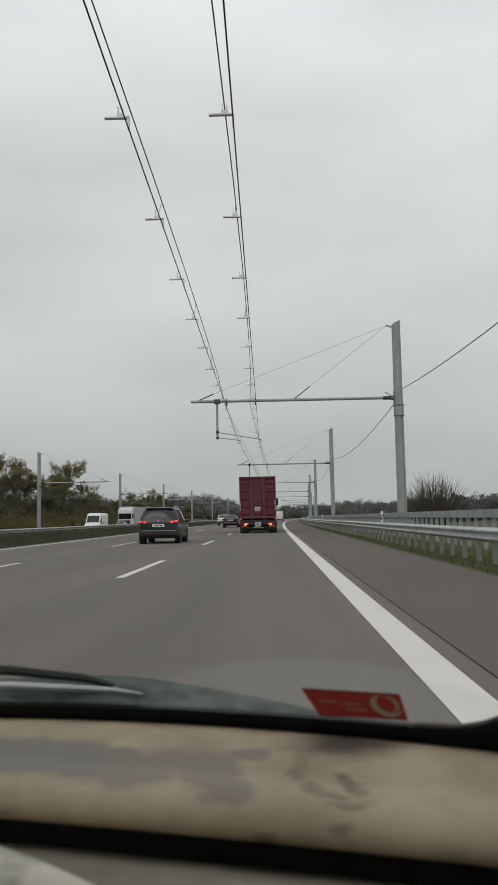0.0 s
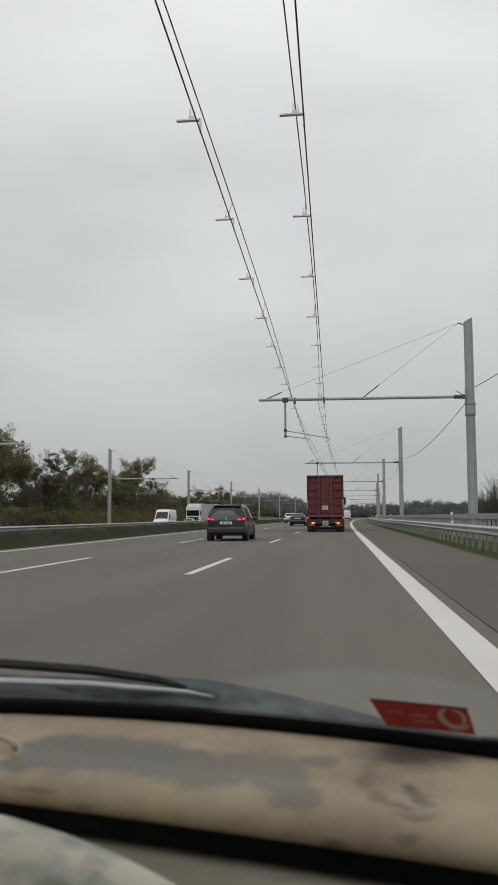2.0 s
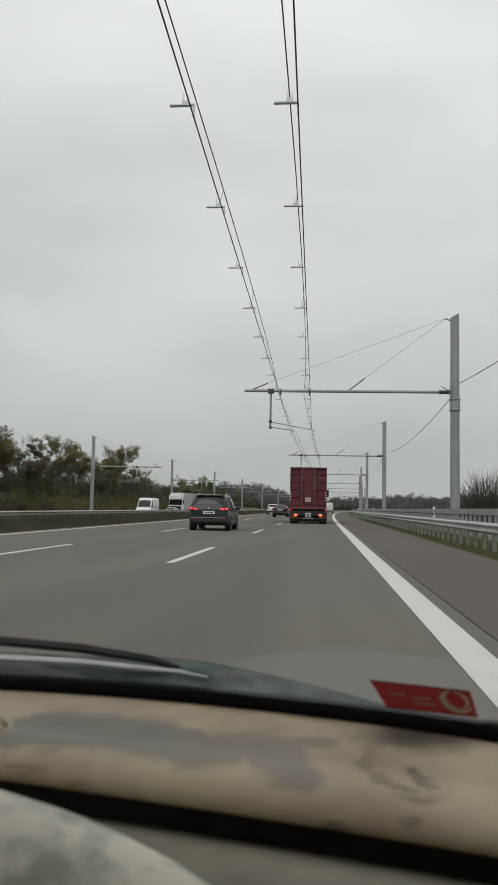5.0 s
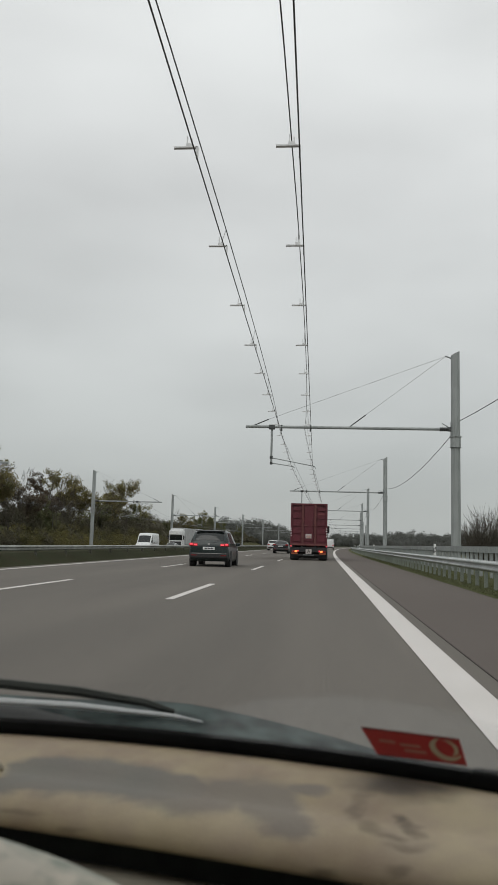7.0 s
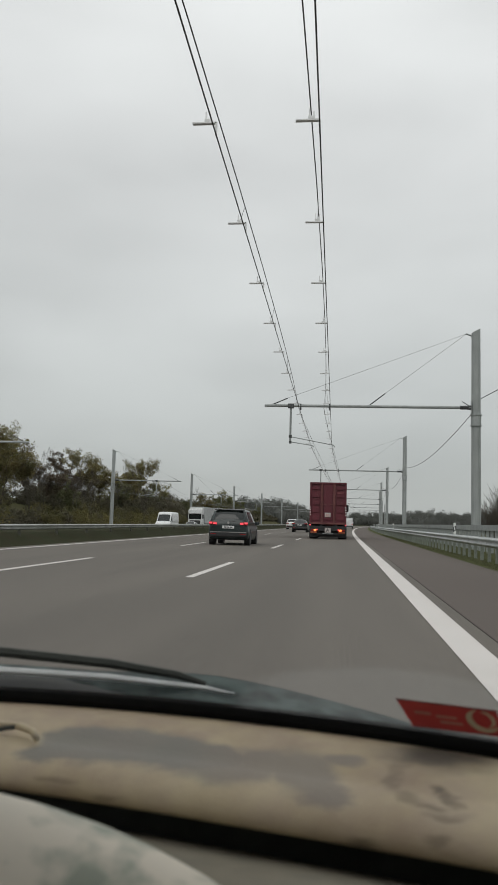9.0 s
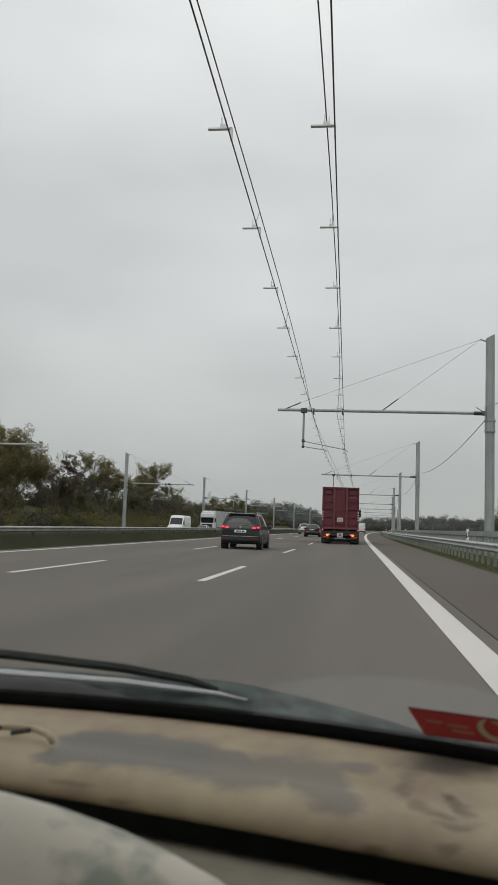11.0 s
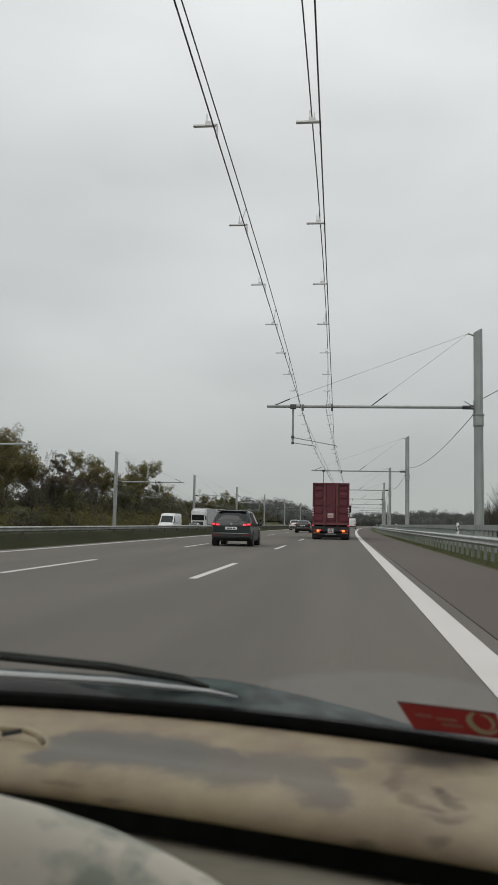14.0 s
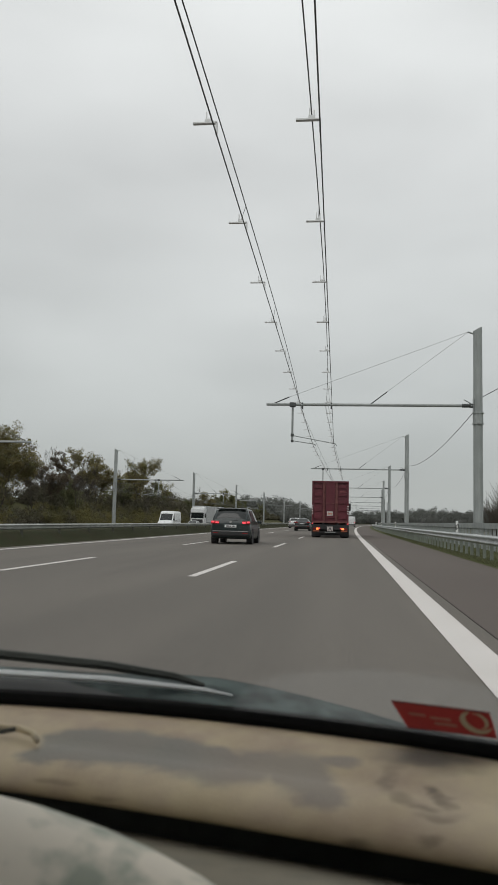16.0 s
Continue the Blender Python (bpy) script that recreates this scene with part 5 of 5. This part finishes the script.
vent = bmesh.new()
tube(vent, [(-0.410, 0.760, 0.8440), (-0.385, 0.780, 0.8455), (-0.350, 0.791, 0.8463), (-0.322, 0.789, 0.8460), (-0.304, 0.778, 0.8445), (-0.294, 0.764, 0.8415)],
     [0.0030, 0.0034, 0.0036, 0.0036, 0.0034, 0.0030], 10)
part("vent_rim", vent, VINYL, own, "raised beige rim of the air vent", smooth=True)
# dark raised bars stand for the shaded openings of the vent
for vx, vy, turn, ln in ((-0.330, 0.772, -38, 0.022), (-0.362, 0.774, -38, 0.022)):
    part("vent_slot", boxed((vx, vy, 0.8472), (0.0030, ln, 0.0046), 0.001, Matrix.Rotation(radians(turn), 4, "Z")), SLOT, own)

NG = 24


def pane_point(i, j, off):
    x, z = X0 + 0.02 + (X1 - X0 - 0.04) * i / NG, 0.858 + 0.82 * j / 16
    return (x, glass_y(x, z) + off, z)


gv = [pane_point(i, j, off) for off in (0.0, 0.006) for i in range(NG + 1) for j in range(17)]
gf = []
for side in (0, 1):
    for i in range(NG):
        for j in range(16):
            a = side * (NG + 1) * 17 + i * 17 + j
            gf.append((a, a + 17, a + 18, a + 1) if side == 0 else (a, a + 1, a + 18, a + 17))
pane_mesh = raw_mesh("windscreen", gv, gf, PANE, True)
pane_mesh.materials.append(PANE_BACK)
for n, poly in enumerate(pane_mesh.polygons):
    poly.material_index = 0 if n < NG * 16 else 1
glass = new("windscreen", pane_mesh)
glass.parent = own
tagged(glass, "clear windscreen glass")
glass.visible_shadow = False
# the painted reflection haze lies just inside the windscreen
film_patch = part("reflection_patch", grid(lambda i, j: (-0.14 + 0.025 * i, glass_y(-0.14 + 0.025 * i, 0.86 + 0.01 * j) - 0.0006, 0.86 + 0.01 * j), 17, 8), FILM, own, "faint haze painted on the glass for the dashboard's reflection", smooth=True)
film_patch.visible_shadow = False


def bonnet_z(x, y):
    k = min(1.0, max(0.0, (-0.13 - x) / 0.20))
    return 0.884 - 0.017 * k * k * (3 - 2 * k) - 0.25 * (x + 0.42) ** 2 - 0.26 * (y - 1.0) - 0.10 * max(0.0, y - 1.2) ** 2 - 0.81 * max(0.0, 1.0 - y)


BY = [0.925, 0.94, 0.96, 0.98, 1.0, 1.1, 1.25, 1.5, 1.75, 2.0, 2.15, 2.2, 2.2]
BX = [X0 - 0.10 + (X1 - X0 + 0.20) * k / 40 for k in range(41)]
part("bonnet", grid(lambda i, j: (BX[i], BY[j], bonnet_z(BX[i], BY[j]) if j < len(BY) - 2 else (0.42, 0.25)[j - len(BY) + 2]), len(BX), len(BY)), BONNET, own, "dark green bonnet with sky reflections mottled into its paint", smooth=True)
part("cowl_panel", grid(lambda i, j: (XS[i], base_y(XS[i]) + 0.012 + 0.05 * j, 0.846 - 0.012 * j), len(XS), 3), RUBBER, own, smooth=True)
SX = [X0 + (-0.12 - X0) * k / 24 for k in range(25)]
part("scuttle_panel", grid(lambda i, j: (SX[i], 0.926 + 0.021 * j * min(1.0, (24.2 - i) / 6), bonnet_z(SX[i], 0.926 + 0.021 * j * min(1.0, (24.2 - i) / 6)) + 0.003 - (0.004 if j == 3 else 0)), len(SX), 4), SCUTTLE, own, "dull black scuttle panel below the wiper", smooth=True)
part("wiper_arm", tubed([(-0.95, 0.97, 0.872), (-0.60, 0.955, 0.871), (-0.421, 0.95, 0.869), (-0.278, 0.95, 0.867), (-0.16, 0.95, 0.860), (-0.125, 0.95, 0.855)],
                        [0.0045, 0.0045, 0.0045, 0.004, 0.0028, 0.001], 6), ARM, own, "silvery wiper arm")
part("wiper_blade", tubed([(-0.95, 0.985, 0.892), (-0.60, 0.985, 0.890), (-0.43, 0.98, 0.886), (-0.287, 0.98, 0.878), (-0.20, 0.98, 0.868), (-0.165, 0.985, 0.858)],
                          [0.0066, 0.0066, 0.0066, 0.0062, 0.0052, 0.0030], 6), BLADE_RUBBER, own, "dark wiper blade")

# the seal thickens and turns up into the pillars at the lower corners of the windscreen
for s in (-1, 1):
    turn_up = [(0.53, 0.8575, 0.0095), (0.565, 0.8580, 0.0105), (0.585, 0.8610, 0.0125), (0.602, 0.8665, 0.0145), (0.618, 0.8760, 0.0170), (0.634, 0.8920, 0.0200), (0.645, 0.9150, 0.0230), (0.650, 0.9500, 0.0240)]
    part("seal_corner", tubed([(MID + s * dx, base_y(MID + dx) + 0.004, z) for dx, z, _ in turn_up], [w for _, _, w in turn_up], 10), RUBBER, own, "thick black rubber corner of the windscreen", smooth=True)

# the shell that closes the cabin
for s in (-1, 1):
    x = MID + s * 0.68
    part("door_panel", boxed((x, -0.35, 0.55), (0.06, 2.4, 0.62), 0.02), VINYL_PLAIN, own)
    part("windscreen_pillar", tubed([(x - s * 0.02, base_y(MID + s * 0.65) + 0.02, 0.84), (x - s * 0.03, base_y(MID + s * 0.65) - 0.10, 1.64)], 0.03, 8), RUBBER, own, "black windscreen pillar")
    part("door_pillar", boxed((x, -0.75, 1.22), (0.06, 0.12, 0.82), 0.02), LINER, own)
    part("sill_panel", boxed((x, 0.3, 0.30), (0.07, 3.4, 0.26), 0.03), BONNET, own)
    for y in (1.55, -1.25):
        wheel(own, x - s * 0.04, y, 0.30, 0.18, s)
# unseen solid panels where windows would be, added to dim the dashboard
for s in (-1, 1):
    part("side_trim", boxed((MID + s * 0.70, -1.12, 1.25), (0.05, 0.92, 0.80), 0.02), LINER, own)
for s in (-1, 1):
    part("outer_quarter_panel", boxed((MID + s * 0.735, -1.12, 1.22), (0.02, 0.94, 0.88), 0.008), BONNET, own)
    part("outer_door_skin", boxed((MID + s * 0.725, -0.35, 0.58), (0.02, 2.44, 0.60), 0.008), BONNET, own)
part("outer_roof_skin", boxed((MID, -0.48, 1.70), (1.50, 2.32, 0.03), 0.012), BONNET, own)
part("outer_rear_skin", boxed((MID, -1.63, 0.95), (1.48, 0.03, 1.44), 0.012), BONNET, own)
part("roof_panel", boxed((MID, -0.48, 1.66), (1.46, 2.26, 0.05), 0.02), LINER, own)
part("rear_panel", boxed((MID, -1.58, 0.95), (1.40, 0.06, 1.40), 0.02), LINER, own)
part("floor_panel", boxed((MID, -0.3, 0.22), (1.34, 2.6, 0.05)), BLACK, own)

# the sticker inside the windscreen, with a pale swirl and bars of print
sticker = thing("windscreen_sticker", "red sticker with a pale swirl stuck inside the windscreen", "sticker")
S_TL, S_TR, S_BL, S_BR = Vector((0.0515, 0, 0.8922)), Vector((0.139, 0, 0.8928)), Vector((0.0678, 0, 0.8676)), Vector((0.146, 0, 0.8695))


def on_sticker(u, v, off):
    p = S_BL.lerp(S_BR, u).lerp(S_TL.lerp(S_TR, u), v)
    return Vector((p.x, glass_y(p.x, p.z) - off, p.z))


slab = bmesh.new()
grid(lambda i, j: on_sticker(i / 10, j / 6, 0.0012), 11, 7, slab)
grid(lambda i, j: on_sticker(i / 10, j / 6, 0.0022), 11, 7, slab)
part("sticker_sheet", slab, STICKER_RED, sticker)
edge = bmesh.new()
grid(lambda i, j: on_sticker(i / 10, 0.955 + 0.045 * j, 0.0026), 11, 2, edge)
grid(lambda i, j: on_sticker(i / 10, 0.03 * j, 0.0026), 11, 2, edge)
part("dark_border", edge, mat("dark_sticker_border", (0.09, 0.012, 0.014)), sticker)
swirl = bmesh.new()


def swirl_point(i, j):
    a = radians(95 + 250 * i / 30)
    w = 0.21 * math.sin(math.pi * i / 30) ** 0.8
    r = 0.42 - w * j
    return on_sticker(0.82 + 0.38 * r * math.cos(a), 0.52 + 0.98 * r * math.sin(a) * 1.0, 0.0030)


grid(swirl_point, 31, 2, swirl)


def curl_point(i, j):
    a = radians(120 - 215 * i / 24)
    r = 0.36 - 0.16 * math.sin(math.pi * i / 24) * j
    return on_sticker(0.86 + 0.27 * r * math.cos(a), 0.60 + 0.80 * r * math.sin(a), 0.0031)


grid(curl_point, 25, 2, swirl)
part("swirl_print", swirl, STICKER_PALE, sticker, "pale crescent swirl")
for u0, u1, v0 in ((0.12, 0.30, 0.52), (0.34, 0.56, 0.46), (0.36, 0.60, 0.26)):
    bar = bmesh.new()
    grid(lambda i, j: on_sticker(u0 + (u1 - u0) * i / 4, v0 + 0.10 * j, 0.0029), 5, 2, bar)
    part("print_bar", bar, STICKER_FAINT, sticker)
